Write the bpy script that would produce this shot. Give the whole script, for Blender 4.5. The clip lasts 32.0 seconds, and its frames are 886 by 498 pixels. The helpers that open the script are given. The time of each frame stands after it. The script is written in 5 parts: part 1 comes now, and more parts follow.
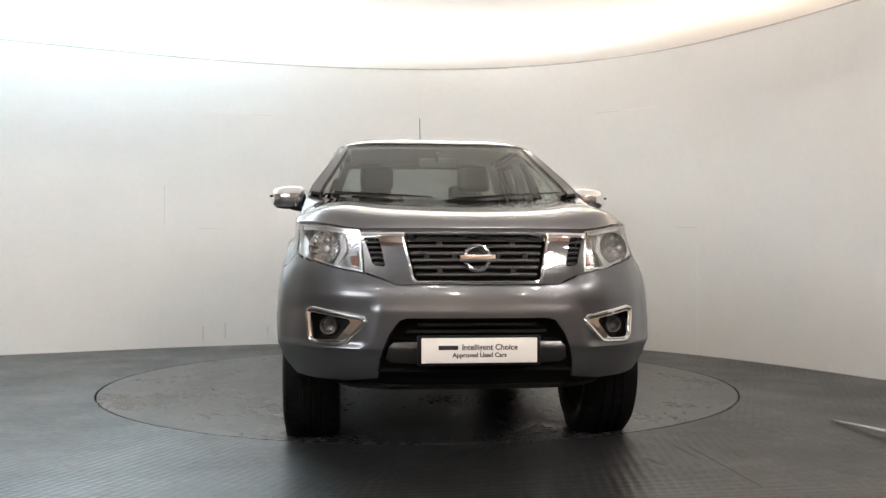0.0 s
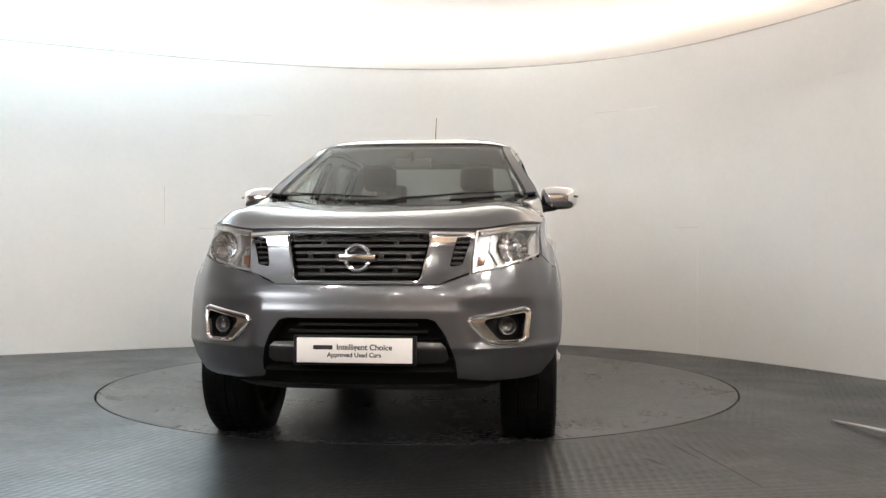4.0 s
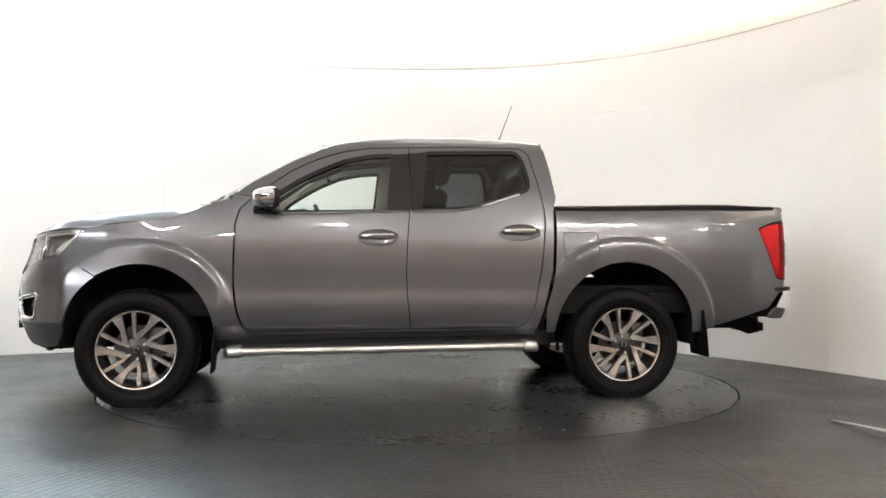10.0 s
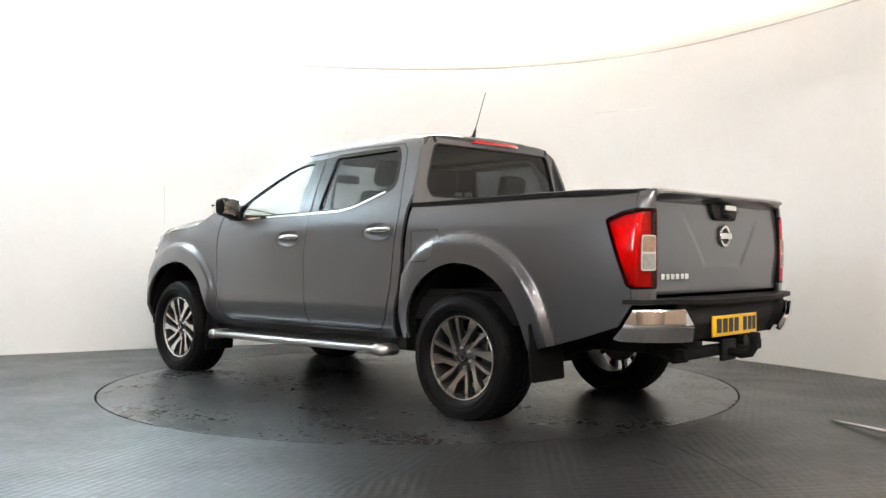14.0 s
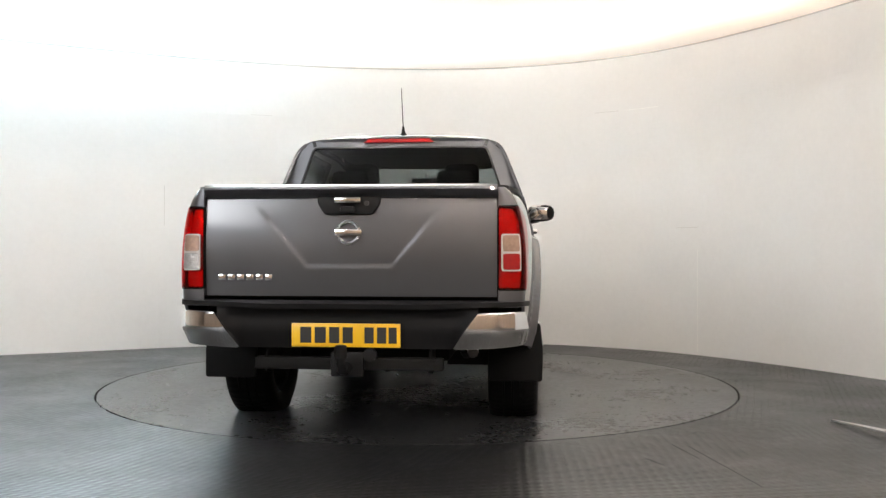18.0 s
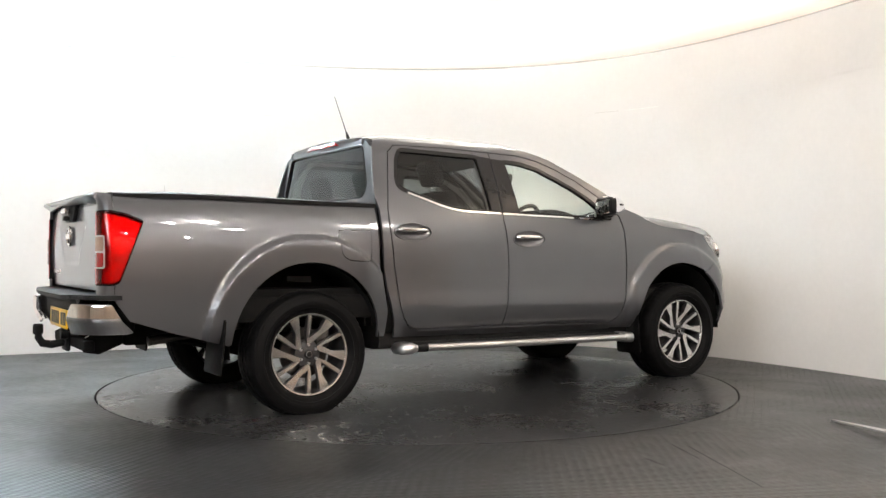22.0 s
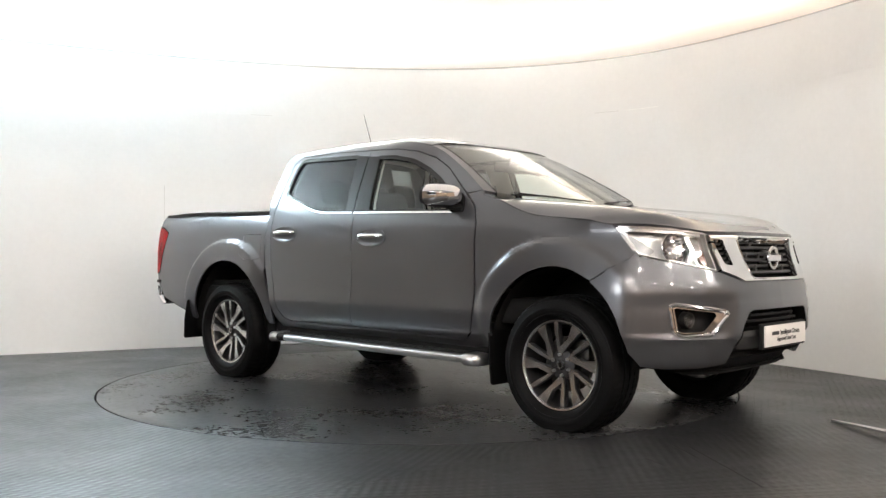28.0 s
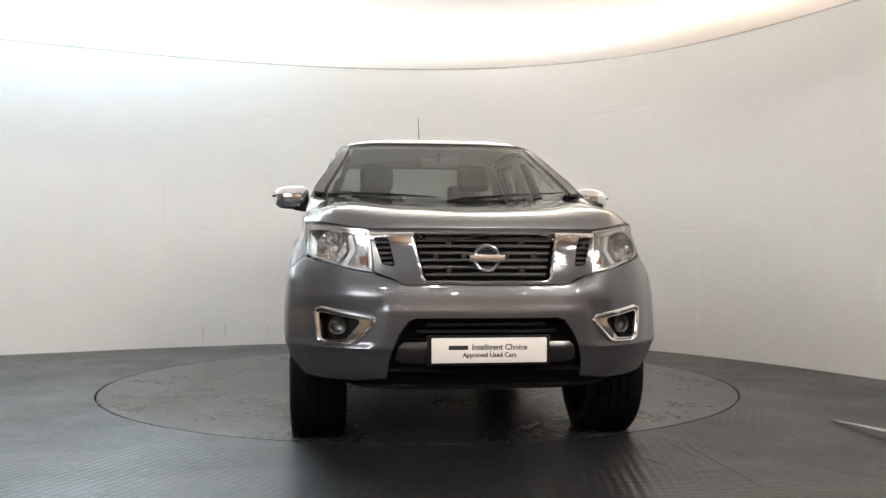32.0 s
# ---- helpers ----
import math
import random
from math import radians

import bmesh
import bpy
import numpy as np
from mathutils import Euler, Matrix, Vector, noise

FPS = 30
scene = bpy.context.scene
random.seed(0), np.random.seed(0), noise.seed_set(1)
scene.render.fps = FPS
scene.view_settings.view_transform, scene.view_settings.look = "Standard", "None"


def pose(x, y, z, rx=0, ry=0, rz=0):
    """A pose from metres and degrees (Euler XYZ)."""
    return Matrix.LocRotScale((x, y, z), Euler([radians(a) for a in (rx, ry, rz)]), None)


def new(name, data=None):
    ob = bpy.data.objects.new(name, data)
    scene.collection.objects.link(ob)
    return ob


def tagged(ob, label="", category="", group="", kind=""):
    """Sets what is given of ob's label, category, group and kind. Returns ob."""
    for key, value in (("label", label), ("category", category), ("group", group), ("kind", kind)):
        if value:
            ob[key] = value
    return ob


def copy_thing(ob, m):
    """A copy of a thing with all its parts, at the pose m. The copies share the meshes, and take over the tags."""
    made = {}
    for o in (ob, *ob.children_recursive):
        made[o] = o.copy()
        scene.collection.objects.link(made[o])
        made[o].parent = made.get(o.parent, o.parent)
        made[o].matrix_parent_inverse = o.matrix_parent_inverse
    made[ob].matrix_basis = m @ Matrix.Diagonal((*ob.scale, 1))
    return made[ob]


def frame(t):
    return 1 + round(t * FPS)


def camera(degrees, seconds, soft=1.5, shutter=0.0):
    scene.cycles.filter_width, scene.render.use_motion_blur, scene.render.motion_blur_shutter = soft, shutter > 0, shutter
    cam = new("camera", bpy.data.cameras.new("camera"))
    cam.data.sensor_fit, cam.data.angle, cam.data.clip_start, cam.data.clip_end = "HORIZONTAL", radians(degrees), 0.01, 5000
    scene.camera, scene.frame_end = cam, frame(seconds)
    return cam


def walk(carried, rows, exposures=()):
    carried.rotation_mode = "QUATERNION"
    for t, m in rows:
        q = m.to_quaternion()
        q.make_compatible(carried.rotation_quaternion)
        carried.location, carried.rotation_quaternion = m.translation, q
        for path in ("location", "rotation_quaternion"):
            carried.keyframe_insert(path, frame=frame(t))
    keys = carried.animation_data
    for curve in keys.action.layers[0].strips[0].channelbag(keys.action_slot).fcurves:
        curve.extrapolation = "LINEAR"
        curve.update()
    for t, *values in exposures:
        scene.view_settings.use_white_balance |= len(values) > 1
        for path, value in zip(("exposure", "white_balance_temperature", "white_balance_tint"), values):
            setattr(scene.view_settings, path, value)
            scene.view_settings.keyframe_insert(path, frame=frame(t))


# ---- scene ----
# ---- camera ----
cam = camera(51.91, 32.0, soft=1.4)
EYE = (0.0, -6.831, 0.953)
CAM_POSE = Matrix.Translation(EYE) @ pose(0, 0, 0, 0, 0, -1.43) @ pose(0, 0, 0, 90.32, 0, 0) @ pose(0, 0, 0, 0, 0, 0.10)
walk(cam, [(0.0, CAM_POSE), (32.0, CAM_POSE)], exposures=[(0.0, 0.50), (3.0, 0.52), (6.0, 0.68), (9.0, 0.97), (13.0, 0.98), (18.0, 0.72), (20.5, 0.83), (23.0, 1.00), (26.0, 0.90), (29.0, 0.68), (32.0, 0.48)])

# the turn of the table: seconds, degrees
TURN = [(0.0, -85.42), (1.0, -85.44), (2.0, -85.46), (2.5, -85.99), (3.0, -88.12), (3.5, -91.94), (4.1, -98.3), (4.5, -103.5),
        (5.0, -109.97), (5.5, -116.44), (6.0, -122.92), (6.5, -129.41), (7.0, -135.89), (7.5, -142.28), (8.0, -148.6),
        (8.5, -154.87), (9.0, -161.11), (9.5, -167.34), (10.0, -173.59), (10.5, -179.89), (11.0, -186.24), (11.5, -192.67),
        (12.0, -199.16), (12.5, -205.71), (13.0, -212.26), (13.5, -218.8), (14.0, -225.3), (14.5, -231.75), (15.5, -244.6),
        (16.5, -257.45), (17.0, -263.92), (17.5, -270.44), (18.0, -276.96), (18.5, -283.47), (19.0, -289.96), (19.5, -296.48),
        (20.0, -303.03), (20.5, -309.55), (21.0, -316.03), (21.5, -322.47), (22.0, -328.87), (22.5, -335.22), (23.0, -341.52),
        (23.5, -347.79), (24.0, -354.06), (24.5, -360.33), (25.0, -366.6), (25.5, -372.91), (26.5, -385.6), (27.5, -398.31),
        (28.0, -404.73), (28.5, -411.22), (29.0, -417.71), (29.5, -424.13), (30.0, -430.41), (30.5, -436.47), (31.0, -440.74),
        (31.5, -443.43), (32.0, -444.49)]
OX, OY = 0.304, 0.047    # the truck's middle, from the table's axis

# ---- world and lights ----
world = bpy.data.worlds.new("world")
scene.world = world
world.use_nodes = True
world.node_tree.nodes["Background"].inputs[0].default_value = (0.30, 0.24, 0.19, 1)
world.node_tree.nodes["Background"].inputs[1].default_value = 0.15


# ---- materials ----
def material(name, color, rough=0.5, metal=0.0, coat=0.0, bump=0.0, scale=60.0, vary=0.08, rvary=0.1, spec=0.5, emit=None, strength=0.0, ior=1.5, fine=0):
    m = bpy.data.materials.new(name)
    m.use_nodes = True
    nt = m.node_tree
    p = nt.nodes["Principled BSDF"]
    p.inputs["Metallic"].default_value = metal
    p.inputs["IOR"].default_value = ior
    p.inputs["Specular IOR Level"].default_value = spec
    p.inputs["Coat Weight"].default_value = coat
    p.inputs["Coat Roughness"].default_value = 0.02
    tc = nt.nodes.new("ShaderNodeTexCoord")
    no = nt.nodes.new("ShaderNodeTexNoise")
    no.inputs["Scale"].default_value, no.inputs["Detail"].default_value = scale, 5
    nt.links.new(tc.outputs["Object"], no.inputs["Vector"])
    big = nt.nodes.new("ShaderNodeTexNoise")
    big.inputs["Scale"].default_value, big.inputs["Detail"].default_value = 2.3, 3
    nt.links.new(tc.outputs["Object"], big.inputs["Vector"])
    add = nt.nodes.new("ShaderNodeMath")
    add.operation = "ADD"
    nt.links.new(no.outputs["Fac"], add.inputs[0])
    nt.links.new(big.outputs["Fac"], add.inputs[1])
    ra = nt.nodes.new("ShaderNodeMapRange")
    ra.inputs["From Min"].default_value, ra.inputs["From Max"].default_value = 0.6, 1.4
    ra.inputs["To Min"].default_value, ra.inputs["To Max"].default_value = 1 - vary, 1 + vary
    nt.links.new(add.outputs[0], ra.inputs["Value"])
    mul = nt.nodes.new("ShaderNodeVectorMath")
    mul.operation = "SCALE"
    mul.inputs[0].default_value = color
    nt.links.new(ra.outputs[0], mul.inputs["Scale"])
    nt.links.new(mul.outputs[0], p.inputs["Base Color"])
    rr = nt.nodes.new("ShaderNodeMapRange")
    rr.inputs["From Min"].default_value, rr.inputs["From Max"].default_value = 0.6, 1.4
    rr.inputs["To Min"].default_value, rr.inputs["To Max"].default_value = max(0.0, rough * (1 - rvary)), min(1, rough * (1 + rvary))
    nt.links.new(add.outputs[0], rr.inputs["Value"])
    nt.links.new(rr.outputs[0], p.inputs["Roughness"])
    if bump:
        bu = nt.nodes.new("ShaderNodeBump")
        bu.inputs["Strength"].default_value, bu.inputs["Distance"].default_value = 1.0, bump
        nt.links.new(no.outputs["Fac"], bu.inputs["Height"])
        nt.links.new(bu.outputs[0], p.inputs["Normal"])
    if emit:
        p.inputs["Emission Color"].default_value = (*emit, 1)
        p.inputs["Emission Strength"].default_value = strength
    return m


def glass(name, tint, rough=0.0, ior=1.5):
    m = bpy.data.materials.new(name)
    m.use_nodes = True
    nt = m.node_tree
    nt.nodes.remove(nt.nodes["Principled BSDF"])
    tr = nt.nodes.new("ShaderNodeBsdfTransparent")
    tr.inputs[0].default_value = (*tint, 1)
    gl = nt.nodes.new("ShaderNodeBsdfGlossy")
    gl.inputs["Roughness"].default_value = rough
    lw = nt.nodes.new("ShaderNodeLayerWeight")
    lw.inputs[0].default_value = 0.5
    pw = nt.nodes.new("ShaderNodeMath")
    pw.operation = "POWER"
    pw.inputs[1].default_value = 5.0
    nt.links.new(lw.outputs["Facing"], pw.inputs[0])
    fr = nt.nodes.new("ShaderNodeMath")
    fr.operation = "MULTIPLY_ADD"
    f0 = ((ior - 1) / (ior + 1)) ** 2
    fr.inputs[1].default_value, fr.inputs[2].default_value = 1 - f0, f0
    nt.links.new(pw.outputs[0], fr.inputs[0])
    mix = nt.nodes.new("ShaderNodeMixShader")
    nt.links.new(fr.outputs[0], mix.inputs[0])
    nt.links.new(tr.outputs[0], mix.inputs[1])
    nt.links.new(gl.outputs[0], mix.inputs[2])
    nt.links.new(mix.outputs[0], nt.nodes["Material Output"].inputs[0])
    return m


PAINT = material("grey_metallic_paint", (0.107, 0.1095, 0.120), rough=0.33, metal=0.68, coat=1.0, scale=900, vary=0.04)
PAINT_DARK = material("gap_black", (0.006, 0.006, 0.006), rough=0.8, spec=0.1)
BLACK = material("black_plastic", (0.010, 0.010, 0.0105), rough=0.5, bump=0.0004, scale=700, vary=0.15, spec=0.16)
SATIN = material("satin_black_trim", (0.012, 0.012, 0.013), rough=0.22, spec=0.35)
CHROME = material("chrome", (0.86, 0.86, 0.87), rough=0.06, metal=1.0, vary=0.02)
SILVER = material("brushed_silver", (0.62, 0.62, 0.63), rough=0.36, metal=1.0, vary=0.04)
RUBBER = material("tyre_rubber", (0.0044, 0.0044, 0.0047), rough=0.52, bump=0.0004, scale=300, vary=0.25, spec=0.085)
ALLOY = material("machined_alloy", (0.60, 0.59, 0.58), rough=0.24, metal=1.0, vary=0.04)
ALLOY_DARK = material("dark_painted_alloy", (0.03, 0.03, 0.032), rough=0.35, metal=0.3)
STEEL = material("brake_steel", (0.09, 0.087, 0.084), rough=0.4, metal=0.9, vary=0.2)
UNDER = material("underbody_black", (0.009, 0.009, 0.009), rough=0.8, vary=0.2, spec=0.12)
GLASS = glass("clear_glass", (0.955, 0.985, 0.972))
GLASS_TINT = glass("tinted_glass", (0.50, 0.52, 0.53))
GLASS_REAR = glass("dark_rear_glass", (0.46, 0.475, 0.475))
LENS = glass("lamp_lens", (0.97, 0.975, 0.98))
REFLECTOR = material("lamp_reflector", (0.86, 0.86, 0.86), rough=0.22, metal=0.65)
AMBER = material("amber_lens", (0.20, 0.085, 0.05), rough=0.25)
SLAT = material("grey_grille_slat", (0.030, 0.030, 0.030), rough=0.38, spec=0.3)
BAR = material("dark_bar_paint", (0.045, 0.044, 0.044), rough=0.36, metal=0.5, coat=0.6, vary=0.06)
LAMP_BACK = material("lamp_housing_chrome", (0.62, 0.61, 0.60), rough=0.30, metal=0.85)
BOWL = material("fluted_reflector", (0.74, 0.73, 0.72), rough=0.10, metal=1.0, bump=0.0015, scale=55, vary=0.1)
RED_GLASS = glass("red_lens_glass", (0.91, 0.14, 0.15))
RED_BACK = material("faceted_reflector", (0.80, 0.78, 0.78), rough=0.25, metal=0.55, bump=0.006, scale=26, vary=0.35)
RED = material("red_lens", (0.42, 0.004, 0.006), rough=0.1, coat=0.6, vary=0.25, scale=14)
RED_DARK = material("dark_red_lens", (0.28, 0.008, 0.01), rough=0.1, coat=0.8)
CLEAR_LAMP = material("clear_lamp_insert", (0.48, 0.48, 0.48), rough=0.2, metal=0.5, bump=0.003, scale=55, vary=0.3)
INSERT = material("grey_lamp_frame", (0.42, 0.40, 0.39), rough=0.12, coat=0.6, vary=0.2, scale=40)
PLATE_WHITE = material("white_plate", (0.86, 0.83, 0.80), rough=0.3, vary=0.01)
PLATE_YELLOW = material("yellow_plate", (0.80, 0.48, 0.02), rough=0.3, vary=0.02)
INK = material("black_ink", (0.015, 0.015, 0.015), rough=0.5)
SEAT = material("dark_seat_fabric", (0.030, 0.029, 0.028), rough=0.9, scale=30, vary=0.2)
TRIM = material("dash_plastic", (0.03, 0.03, 0.031), rough=0.6)
HEADLINER = material("headliner", (0.62, 0.60, 0.56), rough=0.9)


# ---- building helpers ----
def part(name, bm, mat, parent=None, label="", smooth=True, angle=35):
    me = bpy.data.meshes.new(name)
    bm.normal_update()
    if smooth:
        for f in bm.faces:
            f.smooth = True
        lim = radians(angle)
        for e in bm.edges:
            e.smooth = len(e.link_faces) == 2 and e.calc_face_angle(0) < lim
    bm.to_mesh(me)
    bm.free()
    me.materials.append(mat)
    ob = new(name, me)
    if parent is not None:
        ob.parent = parent
    if label:
        tagged(ob, label)
    return ob


def curve(pts):
    """A smooth function through (key, value) pairs; flat tangents at turning points."""
    ks = [p[0] for p in pts]
    if ks[0] > ks[-1]:
        pts = pts[::-1]
        ks = ks[::-1]
    k = np.array(ks, float)
    v = np.array([p[1] for p in pts], float)
    h = np.diff(k)
    d = np.diff(v) / h
    m = np.zeros(len(k))
    m[0], m[-1] = d[0], d[-1]
    for i in range(1, len(k) - 1):
        if d[i - 1] * d[i] > 0:
            w1, w2 = 2 * h[i] + h[i - 1], h[i] + 2 * h[i - 1]
            m[i] = (w1 + w2) / (w1 / d[i - 1] + w2 / d[i])

    def f(q):
        q = min(max(q, k[0]), k[-1])
        i = min(int(np.searchsorted(k, q, "right")) - 1, len(h) - 1)
        t = (q - k[i]) / h[i]
        return ((1 + 2 * t) * (1 - t) ** 2 * v[i] + t * (1 - t) ** 2 * h[i] * m[i] + t * t * (3 - 2 * t) * v[i + 1] + t * t * (t - 1) * h[i] * m[i + 1])
    return f


def step(a, b, x):
    t = min(max((x - a) / (b - a), 0.0), 1.0)
    return t * t * (3 - 2 * t)


def inside(poly, x, y):
    r, n = False, len(poly)
    for i in range(n):
        (x1, y1), (x2, y2) = poly[i], poly[i - 1]
        if (y1 > y) != (y2 > y) and x < (x2 - x1) * (y - y1) / (y2 - y1) + x1:
            r = not r
    return r


def nearest(poly, x, y):
    best, at = 1e9, (x, y)
    for i in range(len(poly)):
        (x1, y1), (x2, y2) = poly[i - 1], poly[i]
        dx, dy = x2 - x1, y2 - y1
        l2 = dx * dx + dy * dy
        t = 0 if l2 == 0 else min(max(((x - x1) * dx + (y - y1) * dy) / l2, 0), 1)
        px, py = x1 + t * dx, y1 + t * dy
        d = (px - x) ** 2 + (py - y) ** 2
        if d < best:
            best, at = d, (px, py)
    return at, best


def rounded(poly, r, n=4):
    """The polygon with its corners rounded."""
    out = []
    for i in range(len(poly)):
        p0, p1, p2 = Vector(poly[i - 1]), Vector(poly[i]), Vector(poly[(i + 1) % len(poly)])
        a, b = (p0 - p1), (p2 - p1)
        ra = min(r, a.length * 0.45, b.length * 0.45)
        if ra < 1e-5:
            out.append(tuple(p1))
            continue
        s, e = p1 + a.normalized() * ra, p1 + b.normalized() * ra
        for k in range(n + 1):
            t = k / n
            out.append(tuple(s * (1 - t) ** 2 + p1 * 2 * t * (1 - t) + e * t * t))
    return out


def shrink(poly, d):
    """The polygon moved inwards by d (outwards where d is negative)."""
    area = sum(poly[i - 1][0] * poly[i][1] - poly[i][0] * poly[i - 1][1] for i in range(len(poly)))
    sg = 1 if area > 0 else -1
    out = []
    n = len(poly)
    for i in range(n):
        p0, p1, p2 = Vector(poly[i - 1]), Vector(poly[i]), Vector(poly[(i + 1) % n])
        a, b = (p1 - p0), (p2 - p1)
        if a.length < 1e-7 or b.length < 1e-7:
            out.append(tuple(p1))
            continue
        a.normalize(), b.normalize()
        na, nb = Vector((-a.y, a.x)) * sg, Vector((-b.y, b.x)) * sg
        nn = na + nb
        if nn.length < 1e-6:
            nn = na
        nn.normalize()
        out.append(tuple(p1 + nn * d / max(0.4, nn.dot(na))))
    return out


def sheet(fn, outer, holes=(), cell=0.02, thick=0.012, flip=False, bm=None, cell_v=None):
    """A skin: the surface fn(u, v) cut to the outline and its holes in (u, v), with thickness to the inside."""
    bm = bm or bmesh.new()
    us, vs = [p[0] for p in outer], [p[1] for p in outer]
    u0, u1, v0, v1 = min(us), max(us), min(vs), max(vs)
    cv = cell_v or cell
    nu, nv = max(2, round((u1 - u0) / cell)), max(2, round((v1 - v0) / cv))
    du, dv = (u1 - u0) / nu, (v1 - v0) / nv
    keep = {}
    for i in range(nu):
        for j in range(nv):
            u, v = u0 + (i + 0.5) * du, v0 + (j + 0.5) * dv
            if inside(outer, u, v) and not any(inside(h, u, v) for h in holes):
                keep[i, j] = True
    pos = {}
    for (i, j) in keep:
        for c in ((i, j), (i + 1, j), (i + 1, j + 1), (i, j + 1)):
            pos[c] = [u0 + c[0] * du, v0 + c[1] * dv]
    rim = [c for c in pos if not all((c[0] - a, c[1] - b) in keep for a in (0, 1) for b in (0, 1))]
    for c in rim:
        best = None
        for poly in (outer, *holes):
            at, d = nearest(poly, *pos[c])
            if best is None or d < best[1]:
                best = (at, d)
        pos[c] = list(best[0])
    if rim:
        ra = np.array([pos[c] for c in rim])
        taken = set()
        for poly in (outer, *holes):
            for k in range(len(poly)):
                a, b, c3 = Vector(poly[k - 1]), Vector(poly[k]), Vector(poly[(k + 1) % len(poly)])
                if (b - a).length < 1e-6 or (c3 - b).length < 1e-6 or (b - a).angle(c3 - b) < 0.3:
                    continue
                dd = ((ra - np.array(poly[k])) ** 2).sum(1)
                w = int(dd.argmin())
                if w not in taken and dd[w] < (2.0 * max(du, dv)) ** 2:
                    taken.add(w)
                    pos[rim[w]] = list(poly[k])
    vt = {c: bm.verts.new(fn(*p)) for c, p in pos.items()}
    made = []
    for (i, j) in keep:
        q = [vt[i, j], vt[i + 1, j], vt[i + 1, j + 1], vt[i, j + 1]]
        if flip:
            q.reverse()
        made.append(bm.faces.new(q))
    bmesh.ops.dissolve_degenerate(bm, dist=1e-5, edges=list({e for f in made for e in f.edges}))
    if thick:
        made = [f for f in bm.faces if f.is_valid]
        bm.normal_update()
        inner = {}
        norm = {v: v.normal.copy() for v in bm.verts}
        rim_e = [e for e in bm.edges if len(e.link_faces) == 1]
        verts = list(bm.verts)
        for v in verts:
            inner[v] = bm.verts.new(v.co - norm[v] * thick)
        for f in made:
            bm.faces.new([inner[v] for v in reversed(f.verts)])
        for e in rim_e:
            lp = e.link_loops[0]
            a, b = lp.vert, lp.link_loop_next.vert
            bm.faces.new([b, a, inner[a], inner[b]])
    return bm


def tube(pts, r, n=10, bm=None, closed=False, flat=1.0):
    """A round bar along points; r may be a list."""
    bm = bm or bmesh.new()
    pts = [Vector(p) for p in pts]
    rings = []
    for i, p in enumerate(pts):
        if closed:
            d = pts[(i + 1) % len(pts)] - pts[i - 1]
        else:
            d = pts[min(i + 1, len(pts) - 1)] - pts[max(i - 1, 0)]
        d.normalize()
        up = Vector((0, 0, 1)) if abs(d.z) < 0.9 else Vector((1, 0, 0))
        a = d.cross(up).normalized()
        b = a.cross(d)
        rr = r[i] if isinstance(r, (list, tuple)) else r
        rings.append([bm.verts.new(p + a * math.cos(2 * math.pi * k / n) * rr + b * math.sin(2 * math.pi * k / n) * rr * flat) for k in range(n)])
    m = len(rings)
    for i in range(m if closed else m - 1):
        A, B = rings[i], rings[(i + 1) % m]
        for k in range(n):
            bm.faces.new([A[k], A[(k + 1) % n], B[(k + 1) % n], B[k]])
    if not closed:
        bm.faces.new(list(reversed(rings[0])))
        bm.faces.new(rings[-1])
    bmesh.ops.recalc_face_normals(bm, faces=bm.faces)
    return bm


def block(x0, x1, y0, y1, z0, z1, bevel=0.006, bm=None, seg=2):
    """A box with rounded edges."""
    t = bmesh.new()
    bmesh.ops.create_cube(t, size=1.0)
    for v in t.verts:
        v.co = Vector(((x0 + x1) / 2 + v.co.x * (x1 - x0), (y0 + y1) / 2 + v.co.y * (y1 - y0), (z0 + z1) / 2 + v.co.z * (z1 - z0)))
    if bevel:
        bmesh.ops.bevel(t, geom=list(t.edges), offset=bevel, segments=seg, profile=0.5, affect="EDGES")
    if bm is None:
        return t
    me = bpy.data.meshes.new("tmp")
    t.to_mesh(me)
    t.free()
    bm.from_mesh(me)
    bpy.data.meshes.remove(me)
    return bm


def prism(poly, fn, depth, bevel=0.0):
    """A solid from an outline: fn(u, v, w) gives the place, w from 0 to depth."""
    bm = bmesh.new()
    a = [bm.verts.new(fn(u, v, 0)) for u, v in poly]
    b = [bm.verts.new(fn(u, v, depth)) for u, v in poly]
    bm.faces.new(a)
    bm.faces.new(list(reversed(b)))
    n = len(a)
    for i in range(n):
        bm.faces.new([a[i], b[i], b[(i + 1) % n], a[(i + 1) % n]])
    bmesh.ops.recalc_face_normals(bm, faces=bm.faces)
    if bevel:
        es = [e for e in bm.edges if e.calc_face_angle(0) > 0.6]
        bmesh.ops.bevel(bm, geom=es, offset=bevel, segments=2, profile=0.5, affect="EDGES")
    return bm


